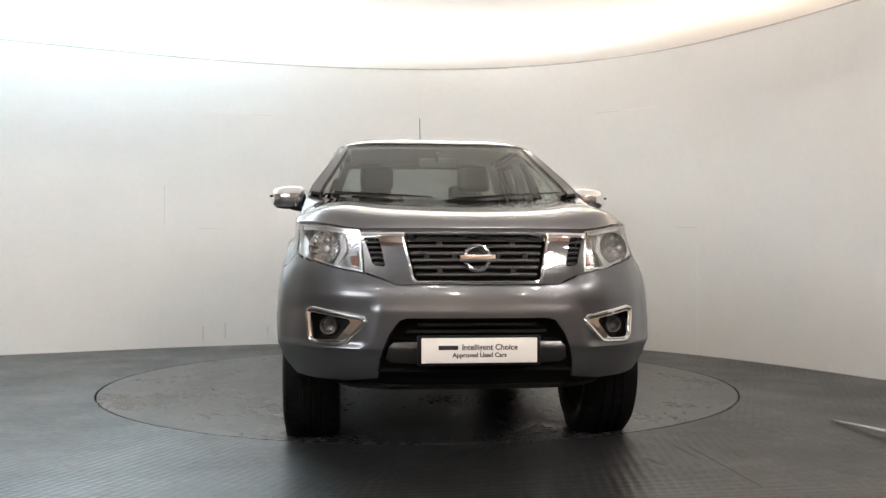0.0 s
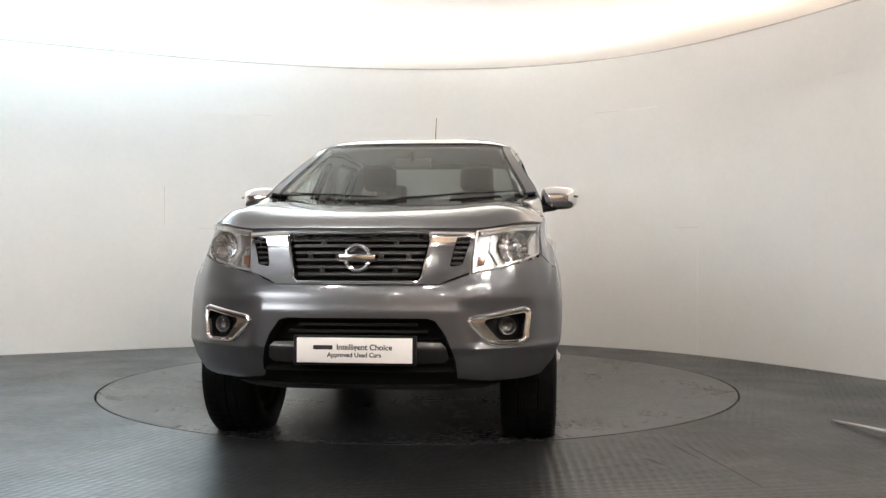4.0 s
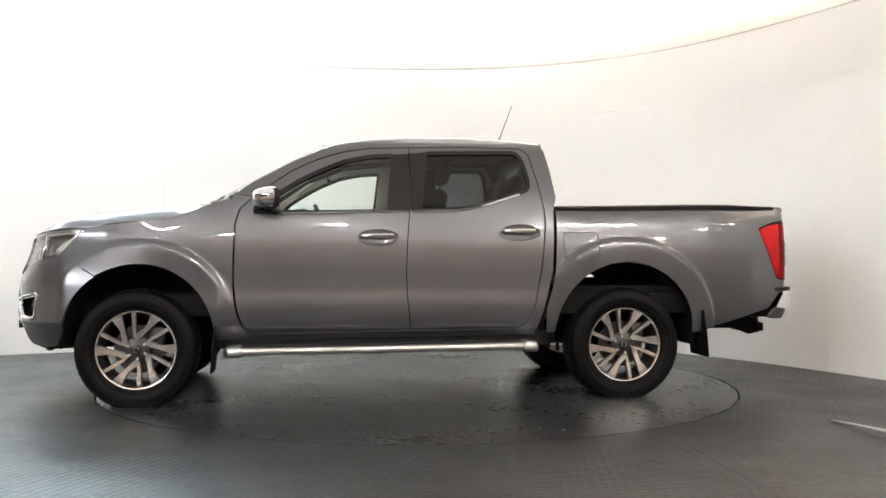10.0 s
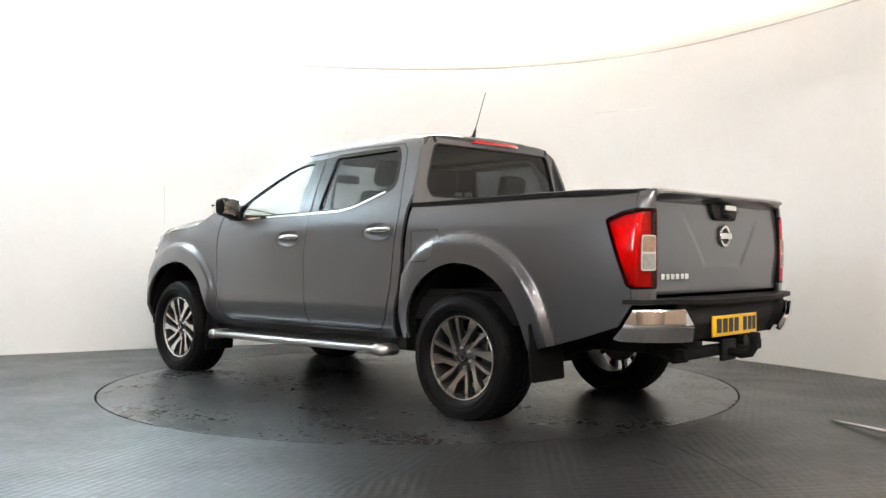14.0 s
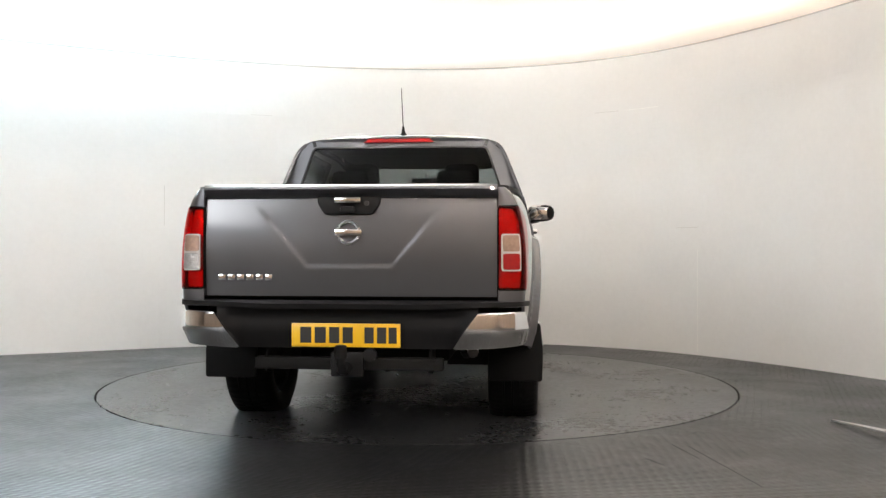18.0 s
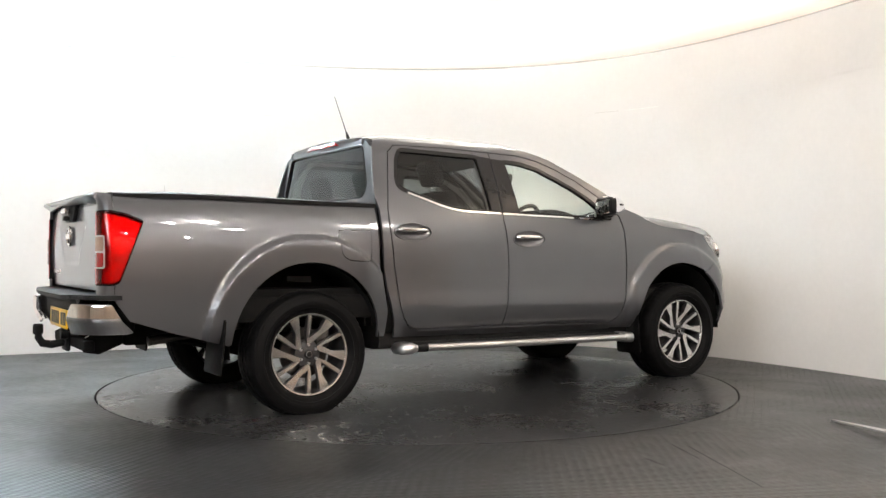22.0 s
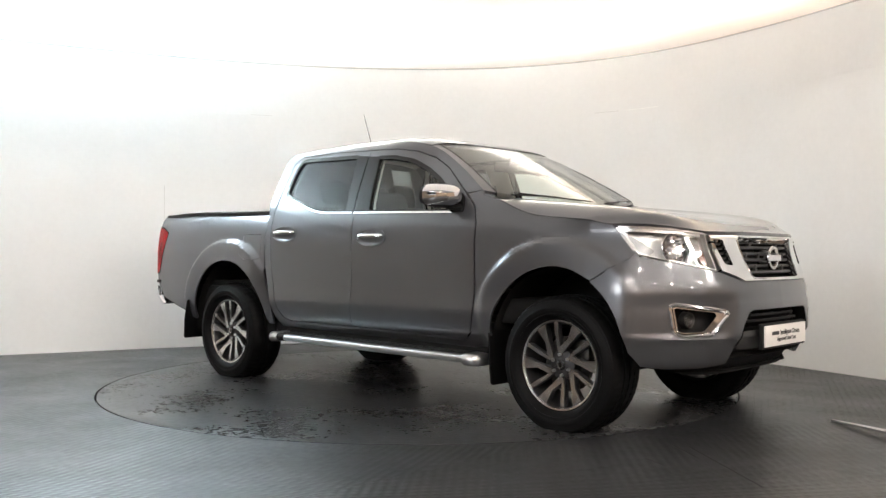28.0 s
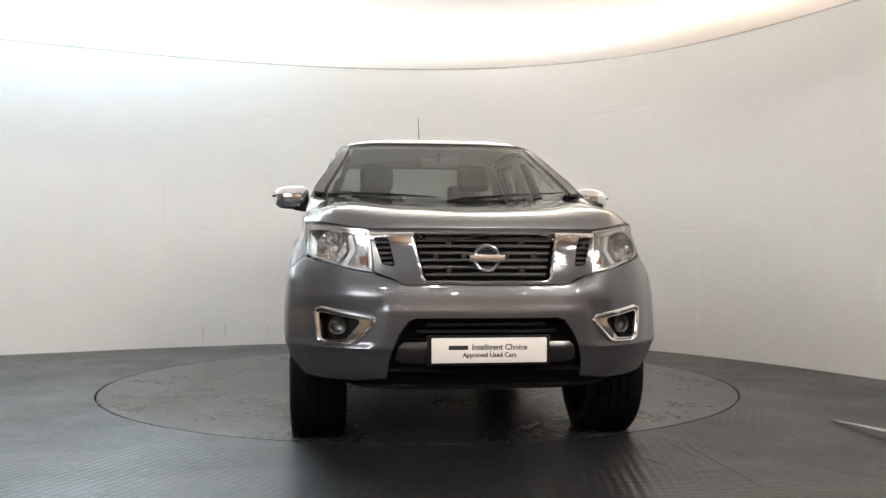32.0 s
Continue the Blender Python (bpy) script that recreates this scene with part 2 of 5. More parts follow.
def band(fn, line, width, thick, closed=False, lift=0.0, flip=False):
    """A strip with thickness along a line in (u, v) on the surface fn; lift: how far it stands proud."""
    n = len(line)
    sides = []
    for i in range(n):
        p = Vector(line[i])
        if closed:
            d = Vector(line[(i + 1) % n]) - Vector(line[i - 1])
        else:
            d = Vector(line[min(i + 1, n - 1)]) - Vector(line[max(i - 1, 0)])
        d.normalize()
        nn = Vector((-d.y, d.x)) * width / 2
        sides.append((p + nn, p - nn))
    bm = bmesh.new()
    e = 1e-3
    rows = []
    for a, b in sides:
        row = []
        mid = (a + b) / 2
        tu = Vector(fn(mid.x + e, mid.y)) - Vector(fn(mid.x - e, mid.y))
        tv = Vector(fn(mid.x, mid.y + e)) - Vector(fn(mid.x, mid.y - e))
        nr = tu.cross(tv).normalized() * (-1 if flip else 1)
        for q, h in ((a, lift - thick), (a, lift), (b, lift), (b, lift - thick)):
            row.append(bm.verts.new(Vector(fn(q.x, q.y)) + nr * h))
        rows.append(row)
    m = len(rows)
    for i in range(m if closed else m - 1):
        A, B = rows[i], rows[(i + 1) % m]
        for k in range(4):
            bm.faces.new([A[k], A[(k + 1) % 4], B[(k + 1) % 4], B[k]])
    if not closed:
        bm.faces.new(rows[0])
        bm.faces.new(rows[-1])
    bmesh.ops.recalc_face_normals(bm, faces=bm.faces)
    return bm


def dense(line, d, closed=False):
    """The line with points at most d apart."""
    out = []
    m = len(line)
    for i in range(m if closed else m - 1):
        a, b = Vector(line[i]), Vector(line[(i + 1) % m])
        k = max(1, int((b - a).length / d))
        out += [tuple(a.lerp(b, j / k)) for j in range(k)]
    if not closed:
        out.append(tuple(line[-1]))
    return out


def mirrored(bm):
    """A copy of the mesh on the other side of the truck."""
    b2 = bm.copy()
    for v in b2.verts:
        v.co.y = -v.co.y
    bmesh.ops.reverse_faces(b2, faces=b2.faces)
    return b2


def arc(cx, cz, r, a0, a1, n=24):
    return [(cx + r * math.cos(radians(a0 + (a1 - a0) * i / n)), cz + r * math.sin(radians(a0 + (a1 - a0) * i / n))) for i in range(n + 1)]


# ---- the studio ----
WALL_LINE = [(-5.75, 0.62), (-5.3, 1.0), (-4.5, 1.47), (-3.92, 1.78), (-3.03, 2.22), (-2.54, 2.46), (-1.74, 2.76), (-0.9, 2.97), (0.0, 3.04),
             (0.8, 2.95), (1.35, 2.76), (1.79, 2.52), (2.25, 2.16), (2.7, 1.62), (3.15, 0.85), (3.52, 0.05), (3.75, -0.45), (3.98, -1.1), (4.12, -1.9), (4.16, -2.8)]
WALL_TOP = 2.96


def smooth_line(pts, k=6):
    res = []
    for i in range(len(pts) - 1):
        p0, p1, p2, p3 = (Vector(pts[max(0, min(len(pts) - 1, j))]) for j in (i - 1, i, i + 1, i + 2))
        for j in range(k):
            t = j / k
            res.append(0.5 * ((2 * p1) + (p2 - p0) * t + (2 * p0 - 5 * p1 + 4 * p2 - p3) * t * t + (3 * p1 - p0 - 3 * p2 + p3) * t ** 3))
    res.append(Vector(pts[-1]))
    return res


LINE = smooth_line(WALL_LINE)
RUN = [0.0]
for a, b in zip(LINE, LINE[1:]):
    RUN.append(RUN[-1] + (b - a).length)


def on_wall(r):
    """The place on the wall's plan r metres along it, and the way to the room's inside."""
    r = min(max(r, 0), RUN[-1] - 1e-4)
    i = max(0, int(np.searchsorted(RUN, r, "right")) - 1)
    t = (r - RUN[i]) / (RUN[i + 1] - RUN[i])
    p = LINE[i].lerp(LINE[i + 1], t)
    d0 = (LINE[min(i + 1, len(LINE) - 1)] - LINE[max(i - 1, 0)]).normalized()
    d1 = (LINE[min(i + 2, len(LINE) - 1)] - LINE[i]).normalized()
    d = d0.lerp(d1, t).normalized()
    return p, Vector((d.y, -d.x))


def run_of(x, y):
    return RUN[min(range(len(LINE)), key=lambda i: (LINE[i] - Vector((x, y))).length)]


def wall_piece(r0, r1, z0, z1, d0, d1, n=None):
    """A curved slab on the wall, from d0 to d1 metres in front of its plan line."""
    bm = bmesh.new()
    n = n or max(2, int((r1 - r0) / 0.12))
    rows = []
    for k in range(n + 1):
        p, m = on_wall(r0 + (r1 - r0) * k / n)
        rows.append([bm.verts.new((*(p + m * d), z)) for d, z in ((d1, z0), (d1, z1), (d0, z1), (d0, z0))])
    for A, B in zip(rows, rows[1:]):
        for k in range(4):
            bm.faces.new([A[k], B[k], B[(k + 1) % 4], A[(k + 1) % 4]])
    bm.faces.new(rows[0]), bm.faces.new(rows[-1])
    bmesh.ops.recalc_face_normals(bm, faces=bm.faces)
    return bm


def ribbed(name, color, rough, turn, ribs=1.0, gloss=0.35, patch=0.5, streaks=0.0):
    """Dark rubber sheet with rows of small raised bars, worn smooth in patches, with stains, scuffs and dried streaks."""
    m = bpy.data.materials.new(name)
    m.use_nodes = True
    nt = m.node_tree
    p = nt.nodes["Principled BSDF"]
    p.inputs["Specular IOR Level"].default_value = 0.45
    tc = nt.nodes.new("ShaderNodeTexCoord")

    def noise(scale, detail, stretch=(1, 1, 1), rot=0.0, shift=0.0):
        mp = nt.nodes.new("ShaderNodeMapping")
        mp.inputs["Scale"].default_value = stretch
        mp.inputs["Rotation"].default_value = (0, 0, radians(rot))
        mp.inputs["Location"].default_value = (shift, shift * 0.7, 0)
        nt.links.new(tc.outputs["Object"], mp.inputs["Vector"])
        no = nt.nodes.new("ShaderNodeTexNoise")
        no.inputs["Scale"].default_value, no.inputs["Detail"].default_value, no.inputs["Roughness"].default_value = scale, detail, 0.6
        nt.links.new(mp.outputs[0], no.inputs["Vector"])
        return no.outputs["Fac"]

    def ramp(x, a0, a1, b0, b1):
        r = nt.nodes.new("ShaderNodeMapRange")
        r.inputs["From Min"].default_value, r.inputs["From Max"].default_value = a0, a1
        r.inputs["To Min"].default_value, r.inputs["To Max"].default_value = b0, b1
        nt.links.new(x, r.inputs["Value"])
        return r.outputs[0]

    def times(x, y, op="MULTIPLY"):
        k = nt.nodes.new("ShaderNodeMath")
        k.operation = op
        nt.links.new(x, k.inputs[0])
        nt.links.new(y, k.inputs[1])
        return k.outputs[0]

    mp = nt.nodes.new("ShaderNodeMapping")
    mp.inputs["Rotation"].default_value = (0, 0, radians(turn))
    nt.links.new(tc.outputs["Object"], mp.inputs["Vector"])
    hs = []
    for axis, scale in (("X", 0.314 / 0.046), ("Y", 0.314 / 0.022)):
        w = nt.nodes.new("ShaderNodeTexWave")
        w.bands_direction = axis
        w.inputs["Scale"].default_value = scale
        w.inputs["Distortion"].default_value = 0.25
        w.inputs["Detail"].default_value = 1.0
        w.inputs["Detail Scale"].default_value = 3.0
        nt.links.new(mp.outputs[0], w.inputs["Vector"])
        hs.append(w.outputs["Fac"])
    worn = ramp(noise(0.9, 4), patch - 0.10, patch + 0.10, 0.12, 1.0)
    bars = times(times(hs[0], hs[1]), worn)
    # colour: broad stains, fine grime between the bars, dark dried streaks, thin pale scuffs
    broad = ramp(noise(0.7, 5, shift=3.1), 0.3, 0.7, 0.72, 1.30)
    grime = ramp(noise(14.0, 6, shift=1.7), 0.3, 0.7, 0.80, 1.20)
    tone = times(broad, grime)
    tone = times(tone, ramp(noise(2.6, 5, (0.22, 1.8, 1), 8, 5.0), 0.60, 0.68, 1.0, 1.0 - 0.6 * streaks))
    tone = times(tone, ramp(noise(3.4, 6, (0.15, 3.0, 1), 63, 9.0), 0.66, 0.74, 1.0, 1.0 + 1.3 * streaks))
    tone = times(tone, ramp(bars, 0.2, 0.9, 0.90, 1.25))
    col = nt.nodes.new("ShaderNodeVectorMath")
    col.operation = "SCALE"
    col.inputs[0].default_value = color
    nt.links.new(tone, col.inputs["Scale"])
    nt.links.new(col.outputs[0], p.inputs["Base Color"])
    # gloss: smooth where the sheet is worn or damp
    rg = ramp(noise(1.3, 5, shift=7.3), 0.32, 0.68, rough * (1 - gloss), rough * (1 + gloss))
    rg = times(rg, ramp(noise(22.0, 4, shift=2.0), 0.3, 0.7, 0.90, 1.10))
    nt.links.new(rg, p.inputs["Roughness"])
    hb = nt.nodes.new("ShaderNodeMath")
    hb.operation = "MULTIPLY_ADD"
    hb.inputs[1].default_value = ribs
    nt.links.new(bars, hb.inputs[0])
    nt.links.new(ramp(noise(90.0, 3), 0.0, 1.0, 0.0, 0.04), hb.inputs[2])
    bu = nt.nodes.new("ShaderNodeBump")
    bu.inputs["Strength"].default_value, bu.inputs["Distance"].default_value = 0.7, 0.004
    nt.links.new(hb.outputs[0], bu.inputs["Height"])
    nt.links.new(bu.outputs[0], p.inputs["Normal"])
    return m


WALL = material("white_wall_paint", (0.84, 0.84, 0.83), rough=0.5, bump=0.0005, scale=22, vary=0.025)
# ceiling fabric carries a weak warm emission, added as fill besides the strips
CEIL = material("ceiling_fabric_fill_glow", (0.80, 0.78, 0.75), rough=0.9, vary=0.03, emit=(1.0, 0.87, 0.75), strength=0.30)
FLOOR = ribbed("dark_grey_floor", (0.0170, 0.0180, 0.0195), 0.38, 21, 0.85, 0.18, 0.48, 0.35)
MAT = ribbed("floor_mat_rubber", (0.0195, 0.0200, 0.021), 0.39, 5, 0.90, 0.20, 0.43, 0.35)
TABLE = ribbed("turntable_grey", (0.027, 0.028, 0.0295), 0.29, 21, 0.10, 0.12, 0.48, 0.55)
JOINT = material("joint_dark", (0.012, 0.012, 0.012), rough=0.8)
SCUFF = material("wall_scuff", (0.66, 0.65, 0.63), rough=0.8, vary=0.1)
PALE = material("wall_filler", (0.90, 0.90, 0.88), rough=0.4)
BROWN = material("brown_hall_wall", (0.36, 0.275, 0.21), rough=0.8, vary=0.25)
ROOF = material("grey_hall_roof", (0.42, 0.43, 0.45), rough=0.8, vary=0.15)
STRIP = material("lamp_strip", (1, 1, 1), emit=(1.0, 0.97, 0.92), strength=56.0)
STRIP_COOL = material("lamp_strip_cool", (1, 1, 1), emit=(0.66, 0.86, 1.0), strength=500.0)
STRIP_WARM = material("lamp_strip_warm", (1, 1, 1), emit=(1.0, 0.79, 0.61), strength=22.0)
HALL_LAMP = material("hall_lamp", (1, 1, 1), emit=(1.0, 0.90, 0.81), strength=480.0)
# emission of the fill panel added on the left
SIDE_FILL = material("side_fill_glow", (0.35, 0.35, 0.35), emit=(0.94, 0.96, 0.98), strength=1.0)
TABLE_R = 2.281

wall = tagged(part("wall_cyclorama", wall_piece(0, RUN[-1], 0.0, WALL_TOP - 0.004, -0.10, -0.004, 150), WALL), "curved matt white studio wall of painted boards with faint joints", "wall", kind="structure")
r = run_of(-2.59, 2.44) - 2.4 * 9
k = 0
while r < RUN[-1] - 0.3:
    for j, (z0, z1) in enumerate(((0.0, 1.2092), (1.2098, 2.4092), (2.4098, WALL_TOP))):
        a = max(0.0, r + (1.2 if j == 1 else 0.0))
        b = min(RUN[-1], r + 2.4 + (1.2 if j == 1 else 0.0))
        if b - a > 0.2:
            part("panel", wall_piece(a + 0.0003, b - 0.0003, z0, z1, -0.004, 0.0), WALL, wall)
    r += 2.4
    k += 1
for (x0, y0, x1, y1, z0, z1, mt) in ((1.79, 2.52, 2.0, 2.36, 2.409, 2.413, SCUFF), (2.09, 2.29, 2.35, 2.04, 2.407, 2.415, PALE), (-1.77, 2.75, -1.56, 2.81, 2.409, 2.413, SCUFF), (-2.235, 2.58, -2.225, 2.584, 0.05, 0.21, SCUFF),
                                     (-2.012, 2.66, -2.002, 2.664, 0.08, 0.24, SCUFF), (2.45, 1.9, 2.62, 1.71, 1.209, 1.213, SCUFF), (-2.23, 2.58, -2.0, 2.66, 1.209, 1.2125, SCUFF), (-2.592, 2.44, -2.588, 2.442, 1.24, 1.64, SCUFF),
                                     (-1.62, 2.79, -1.612, 2.793, 0.10, 0.20, SCUFF), (2.60, 1.75, 2.606, 1.743, 0.03, 1.0, PALE)):
    a, b = run_of(x0, y0), run_of(x1, y1)
    c = (a + b) / 2
    w = max(math.hypot(x1 - x0, y1 - y0), 0.003) / 2
    part("wall_scuff", wall_piece(c - w, c + w, z0, z1, 0.0, 0.0012, 6 if w > 0.02 else 2), mt, wall)
for x0, y0, x1, y1 in ((-3.45, 2.01, -3.12, 2.17), (2.80, 1.45, 2.97, 1.16), (2.0, 2.36, 2.08, 2.30)):
    part("top_clip", wall_piece(run_of(x0, y0), run_of(x1, y1), WALL_TOP - 0.003, WALL_TOP + 0.004, -0.06, 0.003), JOINT, wall)

part("wall_cap", wall_piece(0.0, RUN[-1], WALL_TOP - 0.010, WALL_TOP + 0.003, -0.004, 0.005, 150), material("pale_cap_trim", (0.58, 0.57, 0.56), rough=0.6), wall, "thin grey trim along the wall top")

bm = bmesh.new()
n = 160
ring = [bm.verts.new((TABLE_R * math.cos(2 * math.pi * i / n), TABLE_R * math.sin(2 * math.pi * i / n), 0)) for i in range(n)]
rng2 = [bm.verts.new((16 * math.cos(2 * math.pi * i / n), 16 * math.sin(2 * math.pi * i / n), 0)) for i in range(n)]
for i in range(n):
    bm.faces.new([ring[i], rng2[i], rng2[(i + 1) % n], ring[(i + 1) % n]])
floor_ob = tagged(part("floor", bm, FLOOR, smooth=False), "dark grey ribbed rubber studio floor with stains", "floor", kind="structure")
bm = bmesh.new()
up = [bm.verts.new((TABLE_R * math.cos(2 * math.pi * i / n), TABLE_R * math.sin(2 * math.pi * i / n), -0.0005)) for i in range(n)]
dn = [bm.verts.new((v.co.x, v.co.y, -0.06)) for v in up]
for i in range(n):
    bm.faces.new([dn[i], up[i], up[(i + 1) % n], dn[(i + 1) % n]])
bm.faces.new(dn)
part("table_pit", bm, JOINT, floor_ob, "dark pit under the turntable", smooth=False)
mat_poly = [(0.62, -2.275), (1.33, -2.04), (2.03, -1.81), (2.9, -1.52), (3.6, -4.5), (2.6, -7.5), (-0.8, -7.5), (-0.6, -3.4)]
part("floor_mat", prism(mat_poly, lambda u, v, w: (u, v, w), 0.0025), MAT, floor_ob, "ribbed rubber floor mat", smooth=False)
for pl in ([(1.33, -2.35), (1.40, -3.14)], [(1.26, -2.30), (1.30, -2.62)], [(1.05, -2.6), (1.1, -2.75)]):
    (x0, y0), (x1, y1) = pl
    d = Vector((x1 - x0, y1 - y0)).normalized()
    nn = Vector((-d.y, d.x)) * 0.0022
    q = [(x0 + nn.x, y0 + nn.y), (x1 + nn.x, y1 + nn.y), (x1 - nn.x, y1 - nn.y), (x0 - nn.x, y0 - nn.y)]
    part("floor_joint", prism(q, lambda u, v, w: (u, v, w), 0.0033), JOINT, floor_ob, smooth=False)
bm = bmesh.new()
rows = [[bm.verts.new((rr * math.cos(radians(a)), rr * math.sin(radians(a)), 0.0012)) for rr in (2.872, 2.876)] for a in range(-32, 1, 2)]
for A, B in zip(rows, rows[1:]):
    bm.faces.new([A[0], A[1], B[1], B[0]])
part("floor_joint", bm, FLOOR, floor_ob, smooth=False)

bm = bmesh.new()
tr = TABLE_R - 0.013
cen = [bm.verts.new((tr * math.cos(2 * math.pi * i / n), tr * math.sin(2 * math.pi * i / n), 0.0)) for i in range(n)]
cl = [bm.verts.new((v.co.x, v.co.y, -0.05)) for v in cen]
bm.faces.new(cen)
for i in range(n):
    bm.faces.new([cl[i], cl[(i + 1) % n], cen[(i + 1) % n], cen[i]])
table = tagged(part("turntable", bm, TABLE, smooth=False), "round dark grey worn vehicle turntable set flush in the floor", "turntable")
# worn pale scratches and grit on the table
rnd = random.Random(5)
GRIT = material("pale_grit", (0.20, 0.19, 0.175), rough=0.8)
for i in range(26):
    a, d = rnd.uniform(0, 2 * math.pi), rnd.uniform(0.5, 2.15)
    x, y = d * math.cos(a), d * math.sin(a)
    ln, wd, tw = rnd.uniform(0.004, 0.016), rnd.uniform(0.002, 0.004), rnd.uniform(0, 3.1)
    pl = []
    for j in range(7):
        t = 2 * math.pi * j / 7
        e = rnd.uniform(0.6, 1.2)
        u, v = ln * e * math.cos(t), wd * e * math.sin(t)
        pl.append((x + u * math.cos(tw) - v * math.sin(tw), y + u * math.sin(tw) + v * math.cos(tw)))
    part("grit", prism(pl, lambda u, v, w: (u, v, w), 0.0025), GRIT, table, smooth=False)

bm = bmesh.new()
vs = [bm.verts.new((x, y, 3.32)) for x, y in [(max(p.x, -9.9), min(p.y, 7.4)) for p in (on_wall(q)[0] - on_wall(q)[1] * 3.5 for q in np.linspace(0.05, RUN[-1] - 0.1, 60))]]
vs += [bm.verts.new((x, y, 3.32)) for x, y in ((3.0, -3.6), (0.0, -3.7), (-3.5, -3.7), (-6.5, -3.2))]
f = bm.faces.new(vs)
bm.normal_update()
if f.normal.z > 0:
    bmesh.ops.reverse_faces(bm, faces=[f])
bmesh.ops.triangulate(bm, faces=list(bm.faces))
tagged(part("ceiling", bm, CEIL, smooth=False), "white stretched studio ceiling with added even fill glow", "ceiling", kind="structure")
r1, r2 = run_of(-1.74, 2.76), run_of(1.79, 2.52)
for a, b, mt, lb in ((0.05, r1, STRIP_COOL, "cool white light strip behind the wall top"), (r1, r2, STRIP, "neutral white light strip behind the wall top"), (r2, RUN[-1] - 0.2, STRIP_WARM, "warm white light strip behind the wall top")):
    tagged(part("led_strip", wall_piece(a, b - 0.01, WALL_TOP - 0.035, WALL_TOP + 0.010, -0.16, -0.1005), mt), lb, "light strip", "light strips")

# the hall behind the camera
tagged(part("wall_back", block(-9.5, 10.0, -12.7, -12.5, 0, 4.23, 0), BROWN), "brown hall wall, out of view", "wall", kind="structure")
tagged(part("wall_side", block(9.8, 10.0, -12.5, 7.5, 0, 4.23, 0), BROWN), "brown hall wall, out of view", "wall", kind="structure")
tagged(part("wall_rear", block(-10.0, 10.0, 7.5, 7.7, 0, 4.23, 0), BROWN), "brown hall wall, out of view", "wall", kind="structure")
tagged(part("wall_far", block(-10.2, -10.0, -12.5, 7.5, 0, 4.23, 0), BROWN), "brown hall wall, out of view", "wall", kind="structure")
tagged(part("roof_hall", block(-10.2, 10.0, -12.7, 7.7, 4.23, 4.4, 0), ROOF), "pale grey roof of the hall", "roof", kind="structure")
lamp0 = None
for ix in range(4):
    for iy in range(2):
        m = pose(-2.6 + 2.9 * ix + 1.1 * iy, -7.2 - 3.9 * iy, 4.2)
        if lamp0 is None:
            lamp0 = part("hall_lamp", block(-0.12, 0.12, -0.05, 0.05, -0.03, 0.03, 0.01), HALL_LAMP)
            tagged(lamp0, "bright tubular hall ceiling lamp", "lamp", "hall lamps")
            lamp0.matrix_basis = m
        else:
            copy_thing(lamp0, m)
SPOT = material("spot_lamp", (1, 1, 1), emit=(1.0, 0.92, 0.82), strength=200.0)
spot0 = None
for ix in range(3):
    for iy in range(2):
        for gx, gy in ((3.4, -6.0), (6.2, -4.6)):
            m = pose(gx + 0.42 * ix, gy - 0.5 * iy, 4.2)
            if spot0 is None:
                b = bmesh.new()
                bmesh.ops.create_cone(b, cap_ends=True, segments=16, radius1=0.045, radius2=0.055, depth=0.06)
                spot0 = tagged(part("spot_lamp", b, SPOT), "small round hall spot lamp", "lamp", "hall spot lamps")
                spot0.matrix_basis = m
            else:
                copy_thing(spot0, m)
# unseen glowing panel with brown backing, added to light the paint from the left
side = pose(-5.8, -7.9, 2.11, 0, 0, -37)
pw = part("side_fill_backing", block(-3.0, 3.0, -0.2, 0.0, -2.11, 2.11, 0), BROWN)
pw.matrix_basis = side
tagged(pw, "brown hall wall, out of view", "wall", kind="structure")
# the panel's emission peaks in its middle and fades out, for soft-edged reflections
nt = SIDE_FILL.node_tree
tc = nt.nodes.new("ShaderNodeTexCoord")
xyz = nt.nodes.new("ShaderNodeSeparateXYZ")
nt.links.new(tc.outputs["Object"], xyz.inputs[0])
fades = []
for axis, a0, a1 in (("X", 0.4, 2.9), ("Z", 0.2, 1.2)):
    ab = nt.nodes.new("ShaderNodeMath")
    ab.operation = "ABSOLUTE"
    nt.links.new(xyz.outputs[axis], ab.inputs[0])
    mr = nt.nodes.new("ShaderNodeMapRange")
    mr.interpolation_type = "SMOOTHSTEP"
    mr.inputs["From Min"].default_value, mr.inputs["From Max"].default_value = a0, a1
    mr.inputs["To Min"].default_value, mr.inputs["To Max"].default_value = 9.5 if axis == "X" else 1.0, 0.0
    nt.links.new(ab.outputs[0], mr.inputs["Value"])
    fades.append(mr.outputs[0])
mx = nt.nodes.new("ShaderNodeMath")
mx.operation = "MULTIPLY"
nt.links.new(fades[0], mx.inputs[0])
nt.links.new(fades[1], mx.inputs[1])
nt.links.new(mx.outputs[0], nt.nodes["Principled BSDF"].inputs["Emission Strength"])
SIDE_FILL.node_tree.nodes["Principled BSDF"].inputs["Specular IOR Level"].default_value = 0.1
dw = part("side_fill_panel", block(-2.9, 2.9, 0.004, 0.03, -1.2, 1.2, 0.004), SIDE_FILL)
dw.matrix_basis = side @ pose(0, 0, 0.88)
tagged(dw, "wide high glowing fill panel added out of view", "window", kind="structure")

